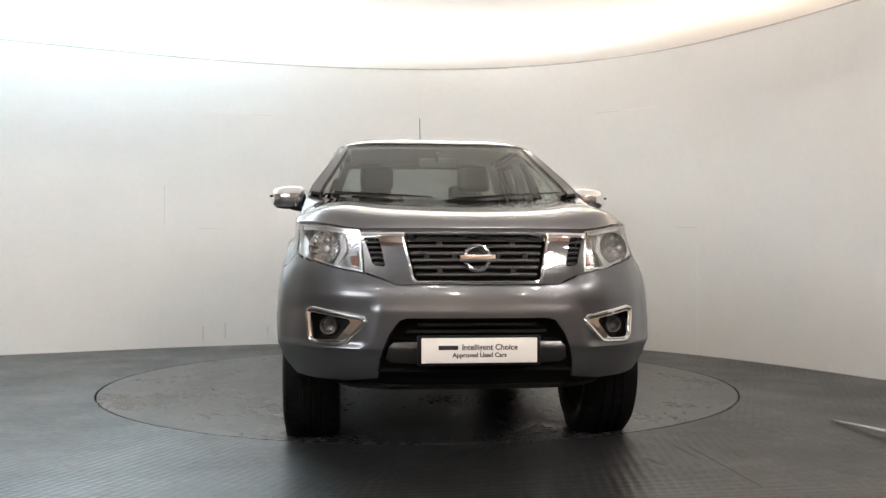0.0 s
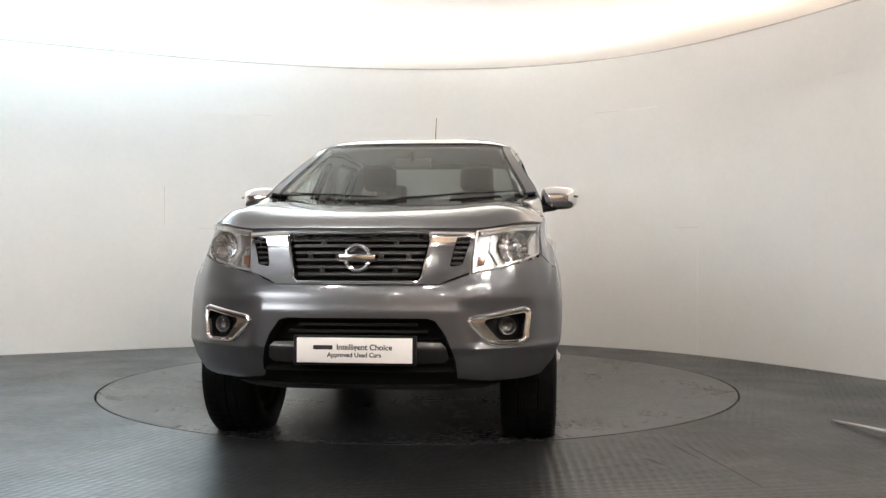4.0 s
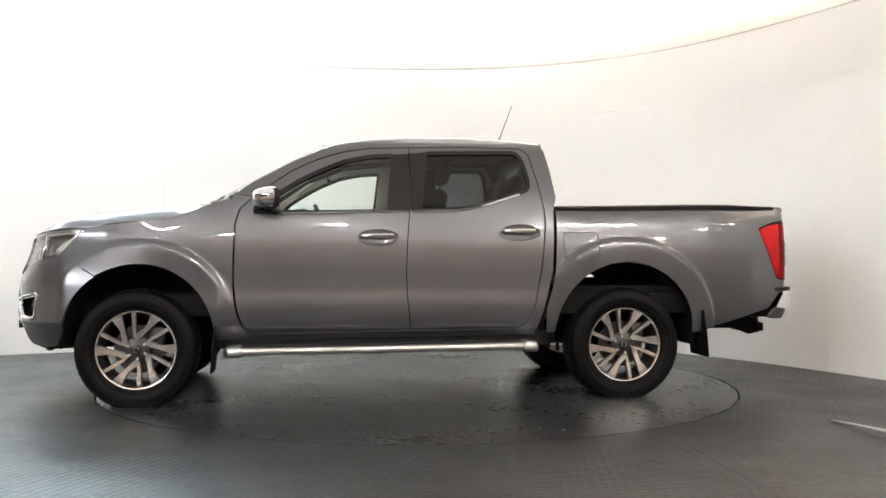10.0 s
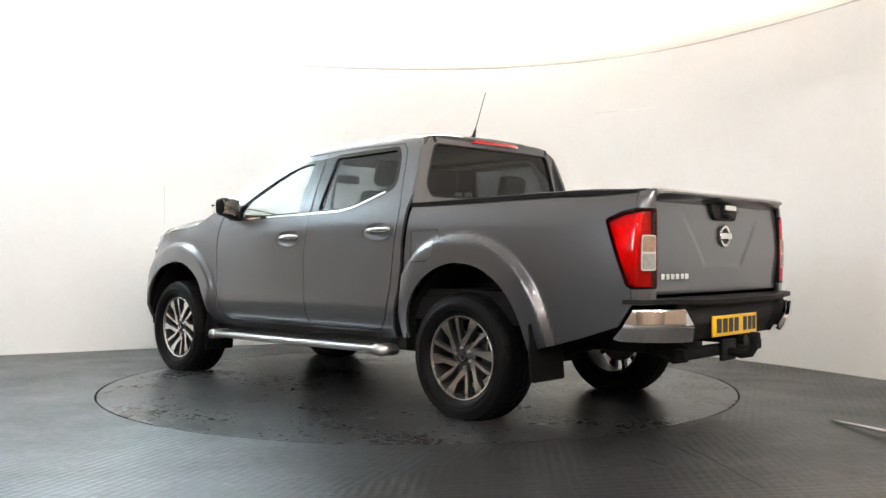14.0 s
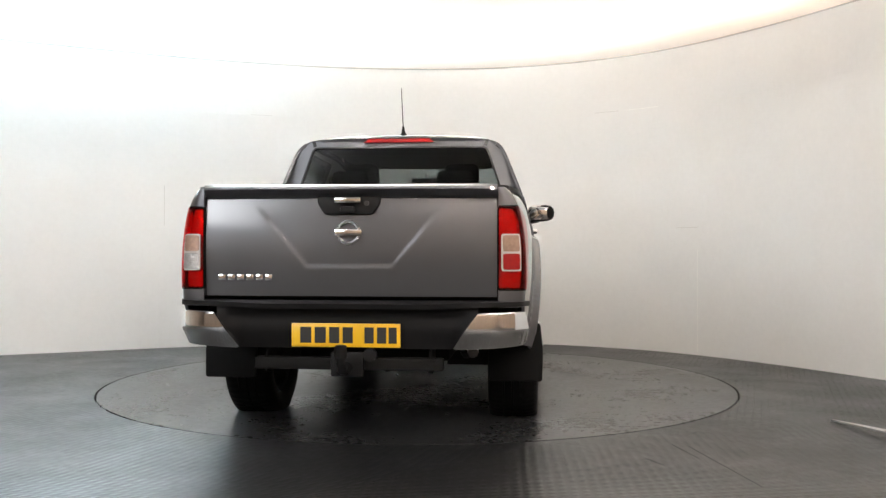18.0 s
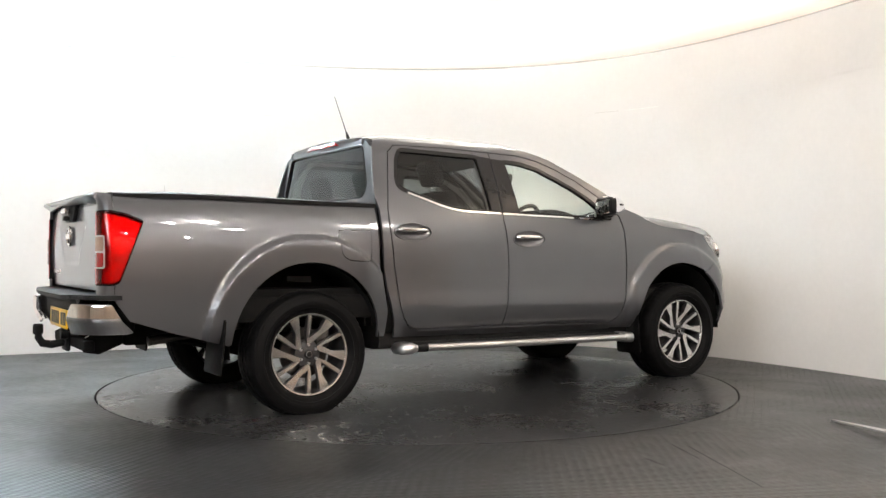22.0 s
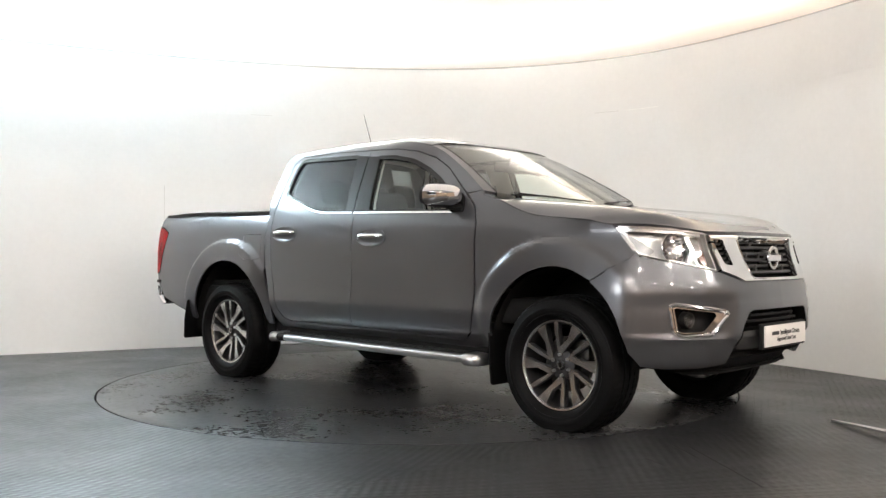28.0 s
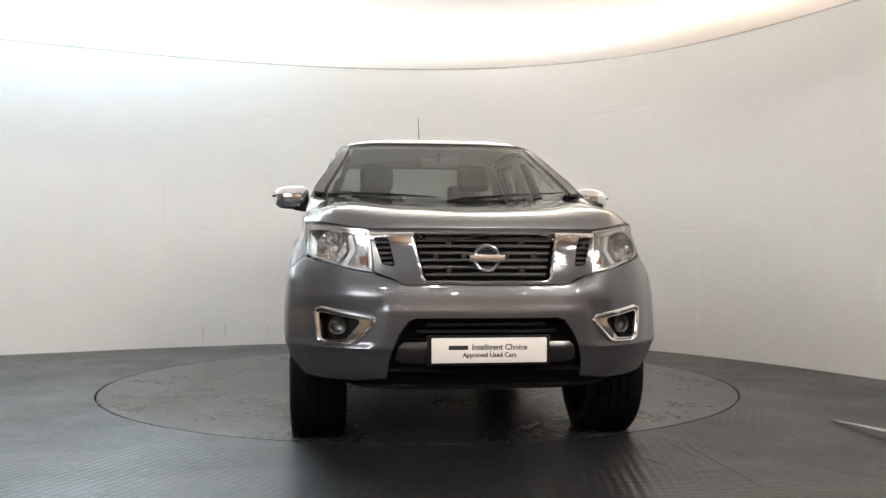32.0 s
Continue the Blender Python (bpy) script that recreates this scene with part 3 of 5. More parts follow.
STEEL_BAR = material("steel_bar", (0.75, 0.75, 0.75), rough=0.36, metal=1.0, vary=0.1)
d = Vector((0.05, -1.0)).normalized()
nn = Vector((-d.y, d.x))
bm = bmesh.new()
rows = []
for i in range(13):
    t = i / 12
    c = Vector((2.345, -1.70)) + d * 1.5 * t + nn * 0.05 * math.sin(math.pi * t)
    w = 0.006 + 0.020 * min(1, t * 4)
    h = 0.006 + 0.04 * min(1.0, t * 2.2)
    rows.append([bm.verts.new((*(c + nn * s * w), z)) for s, z in ((1, h), (1, h + 0.010), (-1, h + 0.010), (-1, h))])
for A, B in zip(rows, rows[1:]):
    for k in range(4):
        bm.faces.new([A[k], A[(k + 1) % 4], B[(k + 1) % 4], B[k]])
bm.faces.new(rows[0]), bm.faces.new(rows[-1])
bmesh.ops.recalc_face_normals(bm, faces=bm.faces)
tagged(part("steel_rail", bm, STEEL_BAR), "bare steel rail lying on the floor", "rail")


# ---- the pickup truck ----
FA, RA = (1.56, 0.43), (-1.58, 0.43)       # middles of the wheel arches
FR, RR = 0.456, 0.47
seam_z = curve([(0.9, 1.33), (1.0, 1.305), (1.146, 1.262), (1.282, 1.205), (1.388, 1.175), (1.6, 1.152), (1.8, 1.128), (1.95, 1.10), (2.1, 1.07)])
low_y = curve([(0.30, 0.70), (0.38, 0.775), (0.46, 0.845), (0.50, 0.872), (0.56, 0.892), (0.62, 0.9005), (0.66, 0.8995), (0.72, 0.8955), (0.80, 0.8960), (0.88, 0.8975), (0.95, 0.8965), (1.02, 0.8935),
               (1.10, 0.8840), (1.16, 0.8720), (1.21, 0.8595), (1.26, 0.846), (1.35, 0.818), (1.45, 0.779), (1.55, 0.739), (1.632, 0.704), (1.67, 0.680), (1.70, 0.648), (1.72, 0.60), (1.735, 0.54)])
bed_y = curve([(0.38, 0.80), (0.46, 0.838), (0.55, 0.864), (0.70, 0.882), (0.84, 0.888), (0.95, 0.886), (1.05, 0.877), (1.14, 0.862), (1.20, 0.845), (1.24, 0.825), (1.26, 0.808), (1.29, 0.77)])


# nose: s runs from the middle (0) to the wheel arch (1), mirrored for s < 0
up_plan = [(2.345, 0), (2.341, 0.12), (2.330, 0.26), (2.305, 0.40), (2.258, 0.54), (2.178, 0.668), (2.072, 0.760), (1.950, 0.824), (1.76, 0.857)]
lo_plan = [(2.440, 0), (2.437, 0.14), (2.428, 0.28), (2.405, 0.43), (2.354, 0.575), (2.262, 0.715), (2.138, 0.842), (2.00, 0.922), (1.78, 0.948)]
ux = curve([(i / 8, p[0]) for i, p in enumerate(up_plan)])
uy = curve([(i / 8, p[1]) for i, p in enumerate(up_plan)])
lx = curve([(i / 8, p[0]) for i, p in enumerate(lo_plan)])
ly = curve([(i / 8, p[1]) for i, p in enumerate(lo_plan)])
blend = curve([(0.34, 0.0), (0.696, 0.0), (0.708, 0.03), (0.77, 0.12), (0.81, 0.24), (0.84, 0.39), (0.92, 0.70), (1.0, 0.92), (1.08, 1.0)])
side_blend = curve([(0.34, 0.0), (0.62, 0.04), (0.75, 0.14), (0.85, 0.32), (0.95, 0.62), (1.05, 0.95), (1.08, 1.0)])
tuck = curve([(0.34, -0.14), (0.38, -0.085), (0.44, -0.048), (0.50, -0.020), (0.518, -0.008), (0.530, -0.001), (0.60, 0.0), (1.1, 0.0)])


def nose0(s, z):
    a = min(abs(s), 1.0)
    ws = step(0.35, 0.75, a)
    w = blend(z) * (1 - ws) + side_blend(z) * ws
    x = lx(a) * (1 - w) + ux(a) * w + tuck(z) * (1 - 0.35 * a)
    y = ly(a) * (1 - w) + uy(a) * w + tuck(z) * 0.45 * a
    return (x, math.copysign(y, s), z)


def nose(s, z):
    x, y, z = nose0(s, z)
    x -= 0.014 * step(0.765, 0.68, z) * step(0.520, 0.550, z) * step(0.47 - 0.25 * (z - 0.6), 0.53 - 0.25 * (z - 0.6), abs(y)) * step(0.92, 0.78, abs(s))
    k = step(0.78, 0.90, abs(s))
    if k > 0:
        y += math.copysign(0.017 * flare(x, z, FA, FR, 0.165) * k, s)
    return (x, y, z)


def s_at_x(x, z):
    """The nose's s at a length x."""
    a, b = 0.3, 1.0
    for _ in range(24):
        m = (a + b) / 2
        if nose0(m, z)[0] > x:
            a = m
        else:
            b = m
    return (a + b) / 2


def nose_y(x, z):
    return nose0(s_at_x(x, min(max(z, 0.36), 1.08)), min(max(z, 0.36), 1.08))[1]


def flare(x, z, c, r, w=0.15):
    d = math.hypot(x - c[0], z - c[1]) if z > c[1] else abs(x - c[0])
    return step(r + w, r + w - 0.03, d) - 0.14 * step(r + w - 0.03, r, d)


def cab_side(x, z):
    y = low_y(z)
    if x > 0.95:
        zs = seam_z(x)
        zm = z if z < 0.93 else 0.93 + (z - 0.93) * (0.385 - 0.11 * step(0.98, 1.38, x)) / (zs - 0.93)
        y = low_y(zm) - 0.010 * step(0.95, 1.50, x)
        w = step(1.40, 1.80, x)
        if w > 0:
            y = y * (1 - w) + nose_y(x, z) * w
        y += (0.034 - 0.017 * w) * flare(x, z, FA, FR, 0.165) * step(0.98, 1.08, x)
    if x > 0:
        y -= 0.055 * step(0.0, 0.55, x) * step(1.28, 1.66, z)
    return y


def bed_side(x, z):
    y = bed_y(z) + 0.042 * flare(x, z, RA, RR, 0.175) * step(1.2, 1.0, z) * step(-0.98, -1.24, x)
    y -= 0.10 * max(0, -2.15 - x) ** 1.6
    return y


def SL(x, z):
    return (x, cab_side(x, z), z)


def BL(x, z):
    return (x, bed_side(x, z), z)


def off(fn, d):
    """The surface moved inwards by d (left side)."""
    return lambda x, z: (fn(x, z)[0], fn(x, z)[1] - d, fn(x, z)[2])


# outlines in (x, z)
door_front = [(0.867, 0.447), (0.925, 0.49), (0.954, 0.555), (0.975, 0.66), (0.983, 0.766), (0.981, 0.95), (0.975, 1.141), (0.946, 1.239), (0.863, 1.318)]
split = [(-0.141, 0.465), (-0.118, 0.65), (-0.109, 0.818), (-0.115, 1.0), (-0.124, 1.14), (-0.135, 1.235), (-0.14, 1.45), (-0.14, 1.663)]
door_rear = [(-0.82, 0.468), (-0.882, 0.486), (-0.935, 0.55), (-0.963, 0.627), (-1.005, 0.867), (-1.031, 1.14), (-1.031, 1.248), (-0.991, 1.462), (-0.955, 1.62), (-0.90, 1.668)]
front_top = [(0.863, 1.318), (0.73, 1.42), (0.62, 1.498), (0.47, 1.573), (0.30, 1.627), (0.12, 1.655), (-0.14, 1.663)]
cab_gap = [(-0.955, 0.42), (-0.978, 0.45), (-1.019, 0.597), (-1.058, 0.75), (-1.079, 0.867), (-1.091, 1.24), (-1.115, 1.33), (-1.092, 1.505), (-1.062, 1.66), (-1.035, 1.700)]
roof_edge = [(-1.035, 1.700), (-0.797, 1.718), (-0.458, 1.724), (-0.144, 1.722), (0.12, 1.706), (0.30, 1.682), (0.44, 1.645), (0.64, 1.548), (0.861, 1.418), (0.985, 1.335)]

fdoor = door_front + front_top[1:-1] + split[::-1]
rdoor = [split[0]] + split[1:] + [(-0.5, 1.675)] + door_rear[::-1]
fwin = [(0.76, 1.213), (0.002, 1.232), (-0.035, 1.606), (0.124, 1.597), (0.287, 1.564), (0.450, 1.495), (0.583, 1.424), (0.70, 1.345), (0.775, 1.275)]
rwin = [(-0.205, 1.238), (-0.453, 1.246), (-0.617, 1.277), (-0.864, 1.356), (-0.93, 1.385), (-0.935, 1.44), (-0.905, 1.58), (-0.865, 1.640), (-0.245, 1.626)]
fwin = rounded(fwin, 0.018, 3)
rwin = rounded(rwin, 0.03, 3)
arch_f = arc(FA[0], FA[1], FR, 180, 0, 28)
arch_r = arc(RA[0], RA[1], RR, 180, 0, 28)
fender = ([(1.09, 0.40), (0.90, 0.40)] + [(x + 0.004, z) for x, z in door_front] + [(0.99, 1.338), (1.0, 1.306), (1.146, 1.262), (1.282, 1.205), (1.388, 1.175), (1.6, 1.152), (1.8, 1.128), (1.885, 1.114),
          (2.035, 0.950), (1.814, 0.814)] + [p for p in arch_f[::-1] if p[0] < 1.80 and (p[1] > 0.45 or p[0] < 1.5)][::1])
quarter = [(-1.01, 0.42), (0.90, 0.395), (0.90, 0.44)] + [(0.86, 0.443)] + [(0.865, 1.322)] + [(0.985, 1.335)] + roof_edge[::-1][1:] + cab_gap[::-1][1:]
bed = ([(-1.108, 0.43)] + [(-1.045, 0.43), (-1.040, 0.597), (-1.079, 0.75), (-1.100, 0.867), (-1.112, 1.252), (-1.6, 1.266), (-2.37, 1.282), (-2.695, 1.276), (-2.70, 1.184), (-2.632, 1.168), (-2.546, 1.13), (-2.668, 0.80), (-2.695, 0.783),
        (-2.70, 0.70), (-2.615, 0.583), (-2.398, 0.513), (-2.07, 0.42)] + [p for p in arch_r if p[1] > 0.43])
fuel_flap = rounded([(-1.154, 1.098), (-1.165, 0.915), (-1.21, 0.907), (-1.33, 0.912), (-1.385, 0.95), (-1.390, 1.098)], 0.025)

truck = new("pickup_truck")
truck.empty_display_size = 0.5
tagged(truck, "grey metallic double-cab pickup truck with chrome trim on the turntable", "truck")


def tp(name, bm, mat, parent=None, label=""):
    """A part of the truck, from a mesh in the truck's own space."""
    ob = part(name, bm, mat, parent or truck, label)
    if parent is None:
        ob.location = (OX, OY, 0)
    return ob


def tp2(name, bm, mat, parents=(None, None), label=""):
    m = mirrored(bm)
    return tp(name, bm, mat, parents[0], label), tp(name, m, mat, parents[1], label)


G = 0.0034


def handle_hole(cx, cz):
    return [(cx + 0.136 * math.cos(a * math.pi / 16), cz + 0.057 * math.sin(a * math.pi / 16)) for a in range(32)]


doors_f = tp2("front_door", sheet(SL, shrink(fdoor, G), [fwin, handle_hole(0.073, 1.058)], flip=True, thick=0.02), PAINT)
doors_r = tp2("rear_door", sheet(SL, shrink(rdoor, G), [rwin, handle_hole(-0.862, 1.094)], flip=True, thick=0.02), PAINT)
fenders = tp2("front_fender", sheet(SL, shrink(fender, G), flip=True, thick=0.015, cell=0.016), PAINT)
frames = tp2("cab_side_frame", sheet(SL, quarter, [shrink(fdoor, -G), shrink(rdoor, -G)], flip=True, thick=0.02, cell=0.016), PAINT)
beds = tp2("bed_side", sheet(BL, shrink(bed, G), [shrink(fuel_flap, -0.002)], flip=True, thick=0.015, cell=0.014), PAINT)
tp2("fuel_flap", sheet(BL, shrink(fuel_flap, 0.0015), flip=True, thick=0.008), PAINT, beds)
inner_cab = [(-1.03, 0.45), (0.97, 0.45), (0.97, 1.30), (0.64, 1.54), (0.3, 1.66), (-0.14, 1.69), (-0.9, 1.69), (-1.05, 1.5), (-1.08, 1.2)]
tp2("door_seal", sheet(off(SL, 0.03), inner_cab, [shrink(fwin, -0.012), shrink(rwin, -0.012)], flip=True, thick=0.03, cell=0.03), PAINT_DARK)
tp2("pillar_lining", sheet(off(SL, 0.066), [(-1.0, 1.22), (0.80, 1.20), (0.80, 1.34), (0.55, 1.50), (0.25, 1.62), (-0.14, 1.665), (-0.9, 1.665), (-1.0, 1.5)], [shrink(fwin, -0.004), shrink(rwin, -0.004)], flip=True, thick=0.004, cell=0.03), HEADLINER)
tp2("front_side_window", sheet(off(SL, 0.010), shrink(fwin, -0.006), flip=True, thick=0.004, cell=0.04), GLASS, doors_f)
tp2("rear_side_window", sheet(off(SL, 0.010), shrink(rwin, -0.006), flip=True, thick=0.004, cell=0.04), GLASS_TINT, doors_r, "dark tinted glass")
tp2("window_seal", band(SL, dense(fwin, 0.04, True), 0.026, 0.020, True, 0.002, True), SATIN, doors_f)
tp2("window_seal", band(SL, dense(rwin, 0.04, True), 0.026, 0.020, True, 0.002, True), SATIN, doors_r)
tp2("pillar_cover", sheet(off(SL, -0.003), [(0.006, 1.236), (-0.1305, 1.238), (-0.1365, 1.620), (-0.031, 1.612)], flip=True, thick=0.012), SATIN, doors_f, "black pillar cover")
tp2("pillar_cover", sheet(off(SL, -0.003), [(-0.1395, 1.238), (-0.209, 1.240), (-0.249, 1.632), (-0.1435, 1.622)], flip=True, thick=0.012), SATIN, doors_r, "black pillar cover")
tp2("window_strip", band(SL, dense([(0.775, 1.207), (0.4, 1.217), (-0.130, 1.229)], 0.05), 0.013, 0.012, False, 0.006, True), CHROME, doors_f, "chrome window strip")
tp2("window_strip", band(SL, dense([(-0.147, 1.230), (-0.453, 1.238), (-0.55, 1.252), (-0.63, 1.272), (-0.868, 1.349)], 0.05), 0.013, 0.012, False, 0.006, True), CHROME, doors_r, "chrome window strip")

# roof, windscreen, rear window
roof_c = curve([(0.46, 1.690), (0.30, 1.735), (0.10, 1.764), (-0.15, 1.780), (-0.45, 1.785), (-0.80, 1.774), (-1.0, 1.755), (-1.10, 1.722)])
roof_s = curve([(p[0], p[1]) for p in roof_edge[::-1]])


def roof(x, y):
    zs = roof_s(min(x, 0.985))
    k = min(1.0, abs(y) / (cab_side(x, zs) - 0.004))
    zc = roof_c(x)
    return (x, y, zc + (zs - zc) * (0.30 * k ** 2.2 + 0.70 * k ** 7))


roof_half = [(-1.095, 0.0), (-1.088, 0.35), (-1.075, 0.52)] + [(x, cab_side(x, z) - 0.004) for x, z in roof_edge if x < 0.36] + [(0.385, cab_side(0.385, roof_s(0.385)) - 0.008), (0.425, 0.46), (0.447, 0.25), (0.455, 0.0)]
roof_out = roof_half + [(x, -y) for x, y in roof_half[-2:0:-1]]
tp("roof", sheet(roof, roof_out, thick=0.02, cell=0.03), PAINT)


def screen(y, v):
    """The windscreen: y from -1 to 1 across it, v from 0 at the bottom to 1 at the top."""
    k = abs(y)
    ex = 0.985 - 0.600 * v
    ez = roof_s(ex) - 0.004
    ey = cab_side(ex, ez) - 0.006
    cx, cz = 1.28 - 0.835 * v, 1.265 + 0.425 * v + 0.012 * math.sin(math.pi * v)
    xt = 0.445 - 0.060 * k ** 2.0
    ze = roof_s(0.385) - 0.004
    zt = roof(xt, y * (cab_side(0.385, ze) - 0.006))[2] - 0.005
    lift = zt - (1.69 + (ze - 1.69) * k ** 2.0)
    return (cx + (ex - cx) * k ** 2.0, y * ey, cz + (ez - cz) * k ** 2.0 + lift * max(0.0, v) ** 3)


for sg in (1, -1):
    strip = [(0.925, 0), (1.0, 0), (1.0, 1), (0.925, 1)]
    tp("windscreen_pillar", sheet(screen, [(sg * u, v) for u, v in (strip if sg > 0 else strip[::-1])], cell=0.02, cell_v=0.05, thick=0.02), PAINT)
tp("windscreen", sheet(screen, [(-0.93, 0), (0.93, 0), (0.93, 1), (-0.93, 1)], cell=0.06, cell_v=0.08, thick=0.005), GLASS)
tp("windscreen_seal", band(screen, dense([(0.922, 0.004), (0.922, 0.985), (-0.922, 0.985), (-0.922, 0.004)], 0.08), 0.014, 0.02, False, 0.001), SATIN)


def back_wall(y, z):
    t = (z - 1.25) / 0.5
    return (-1.125 + 0.055 * t + 0.024 * (abs(y) / 0.7) ** 6 + 0.004 * (y / 0.7) ** 2, y, z)


yb = lambda z: low_y(z) - 0.012
bw = [(-0.80, 0.75), (0.80, 0.75), (yb(1.24), 1.24), (yb(1.35), 1.35), (yb(1.5), 1.5), (yb(1.63), 1.63), (0.60, 1.705), (0.3, 1.735), (0, 1.742), (-0.3, 1.735), (-0.60, 1.705), (-yb(1.63), 1.63), (-yb(1.5), 1.5), (-yb(1.35), 1.35), (-yb(1.24), 1.24)]
rear_win = rounded([(-0.640, 1.320), (0.640, 1.320), (0.672, 1.40), (0.582, 1.664), (-0.582, 1.664), (-0.672, 1.40)], 0.035)
cab_back = tp("cab_back", sheet(back_wall, bw, [rear_win], flip=True, thick=0.03, cell=0.03), PAINT)
tp("rear_window", sheet(lambda y, z: (back_wall(y, z)[0] + 0.012, y, z), shrink(rear_win, -0.01), flip=True, thick=0.004, cell=0.06), GLASS_REAR, cab_back, "dark tinted glass")
tp("rear_window_seal", band(back_wall, dense(rear_win, 0.05, True), 0.010, 0.02, True, 0.003, True), SATIN, cab_back)

# bonnet
hood_c = curve([(2.34, 1.092), (2.27, 1.112), (2.16, 1.146), (2.0, 1.182), (1.7, 1.222), (1.4, 1.252), (1.2, 1.272), (1.0, 1.290)])
hood_x = curve([(0.0, 2.345), (0.2, 2.338), (0.40, 2.305), (0.52, 2.272), (0.62, 2.215), (0.70, 2.140), (0.76, 2.055), (0.80, 1.965), (0.83, 1.88)])
hood_z = curve([(0.0, 1.074), (0.40, 1.073), (0.53, 1.072), (0.62, 1.083), (0.70, 1.098), (0.80, 1.115)])


def hood_edge(x):
    return cab_side(x, seam_z(x)) - 0.003


def hood(x, y):
    a = abs(y)
    zc = hood_c(x)
    fade = step(2.30, 1.9, x)
    z = zc - 0.008 + 0.014 * fade * math.exp(-((a - 0.62) / 0.17) ** 2) - 0.008 * fade * math.exp(-(a / 0.30) ** 2)
    k = min(max((a - 0.56) / (hood_edge(min(x, 1.9)) - 0.56), 0), 1.1)
    z += (seam_z(min(x, 1.9)) - z) * k ** 3.0
    t = 1 - min(max((hood_x(a) - x) / 0.15, 0), 1)
    return (x, y, z + (hood_z(a) - z) * t ** 2.4)


hood_half = [(hood_x(a), a) for a in (0.0, 0.15, 0.3, 0.42, 0.52, 0.60, 0.67, 0.73, 0.775)] + [(x, hood_edge(x)) for x in (1.885, 1.8, 1.6, 1.388, 1.282, 1.146, 1.05, 1.0)] + [(1.06, 0.68), (1.17, 0.5), (1.25, 0.25), (1.275, 0)]
hood_out = hood_half + [(x, -y) for x, y in hood_half[-2:0:-1]]
tp("bonnet", sheet(hood, shrink(hood_out, 0.0015), thick=0.02, cell=0.016), PAINT)
tp("cowl", sheet(lambda x, y: (x, y, 1.215 + 0.03 * (1.3 - x)), [(1.33, -0.60), (1.33, 0.60), (1.05, 0.74), (0.95, 0.74), (0.95, -0.74), (1.05, -0.74)], thick=0.02, cell=0.06), BLACK)

def s_of(y, z=0.9):
    """The nose's s at a half-width."""
    a, b = 0.0, 1.0
    for _ in range(30):
        m = (a + b) / 2
        if nose(m, z)[1] < abs(y):
            a = m
        else:
            b = m
    return math.copysign((a + b) / 2, y)


def NP(*pts):
    """Points (y, z) of the nose, as (s, z)."""
    return [(s_of(y, z), z) for y, z in pts]


def flipped(poly):
    return [(-s, z) for s, z in reversed(poly)]


lamp = NP((0.533, 1.068), (0.515, 0.866), (0.62, 0.885), (0.72, 0.912)) + [(s_at_x(2.036, 0.952), 0.952), (s_at_x(1.90, 1.108), 1.108)] + [(s_of(0.70, 1.093), 1.093), (s_of(0.62, 1.08), 1.08)]
intake_half = NP((0, 0.664), (0.325, 0.664), (0.36, 0.652), (0.405, 0.590), (0.447, 0.470), (0.450, 0.415), (0, 0.415))
intake = intake_half[:-1] + [(0, 0.415)] + [(-s, z) for s, z in intake_half[-2:0:-1]]
fog = NP((0.755, 0.700), (0.775, 0.690), (0.762, 0.556), (0.735, 0.540), (0.60, 0.545), (0.505, 0.645), (0.52, 0.662))
arch_edge = [(x, z) for x, z in arc(FA[0], FA[1], FR + 0.001, 3, 56.3, 13)]
skin_half = ([(0, 0.664)] + NP((0.325, 0.664), (0.36, 0.652), (0.405, 0.590), (0.447, 0.470), (0.453, 0.385), (0.60, 0.366), (0.74, 0.366)) + [(s_at_x(2.05, 0.38), 0.38)] + [(s_at_x(x, z), z) for x, z in arch_edge] + [(s_at_x(1.8136 + 0.2184 * k / 7, 0.8105 + 0.1345 * k / 7), 0.8105 + 0.1345 * k / 7) for k in range(1, 8)]
             + NP((0.72, 0.908), (0.62, 0.881), (0.50, 0.858), (0.43, 0.832), (0.37, 0.810), (0, 0.810)))
skin = skin_half[:-1] + [(0, 0.810)] + [(-s, z) for s, z in skin_half[-2:0:-1]]
bumper = tp("front_bumper", sheet(nose, skin, [fog, flipped(fog)], cell=0.013, cell_v=0.012, thick=0.02), PAINT)
tp2("fender_seam", sheet(off(SL, 0.003), [(2.045, 0.945), (2.02, 0.975), (1.835, 0.862), (1.855, 0.832)], flip=True, thick=0.004, cell=0.03), PAINT, fenders)

# grille, lamps and lower front
def out(fn, d):
    """The surface moved outwards by d along its normal."""
    def f(u, v):
        e = 1e-3
        p = Vector(fn(u, v))
        tu = Vector(fn(u + e, v)) - Vector(fn(u - e, v))
        tv = Vector(fn(u, v + e)) - Vector(fn(u, v - e))
        return tuple(p + tu.cross(tv).normalized() * d)
    return f


grille_half = NP((0, 0.826), (0.275, 0.826), (0.290, 0.838), (0.332, 1.030), (0.322, 1.044)) + [(0, 1.044)]
grille = grille_half[:-1] + [(0, 1.044)] + [(-s, z) for s, z in grille_half[-2:0:-1]]
vent = rounded(NP((0.514, 1.030), (0.446, 1.030), (0.416, 0.890), (0.472, 0.898)), 0.010)
frame_poly = [(0, 0.812)] + NP((0.375, 0.812), (0.425, 0.835), (0.508, 0.866), (0.528, 1.064), (0.40, 1.069), (0.2, 1.070))
frame_poly = frame_poly + [(0, 1.070)] + [(-s, z) for s, z in frame_poly[:0:-1]]
def frame_face(s, z):
    """The grille surround: upright, with its top bar leaning back."""
    return out(nose, 0.014 - 1.5 * max(0.0, z - 1.046))(s, z)


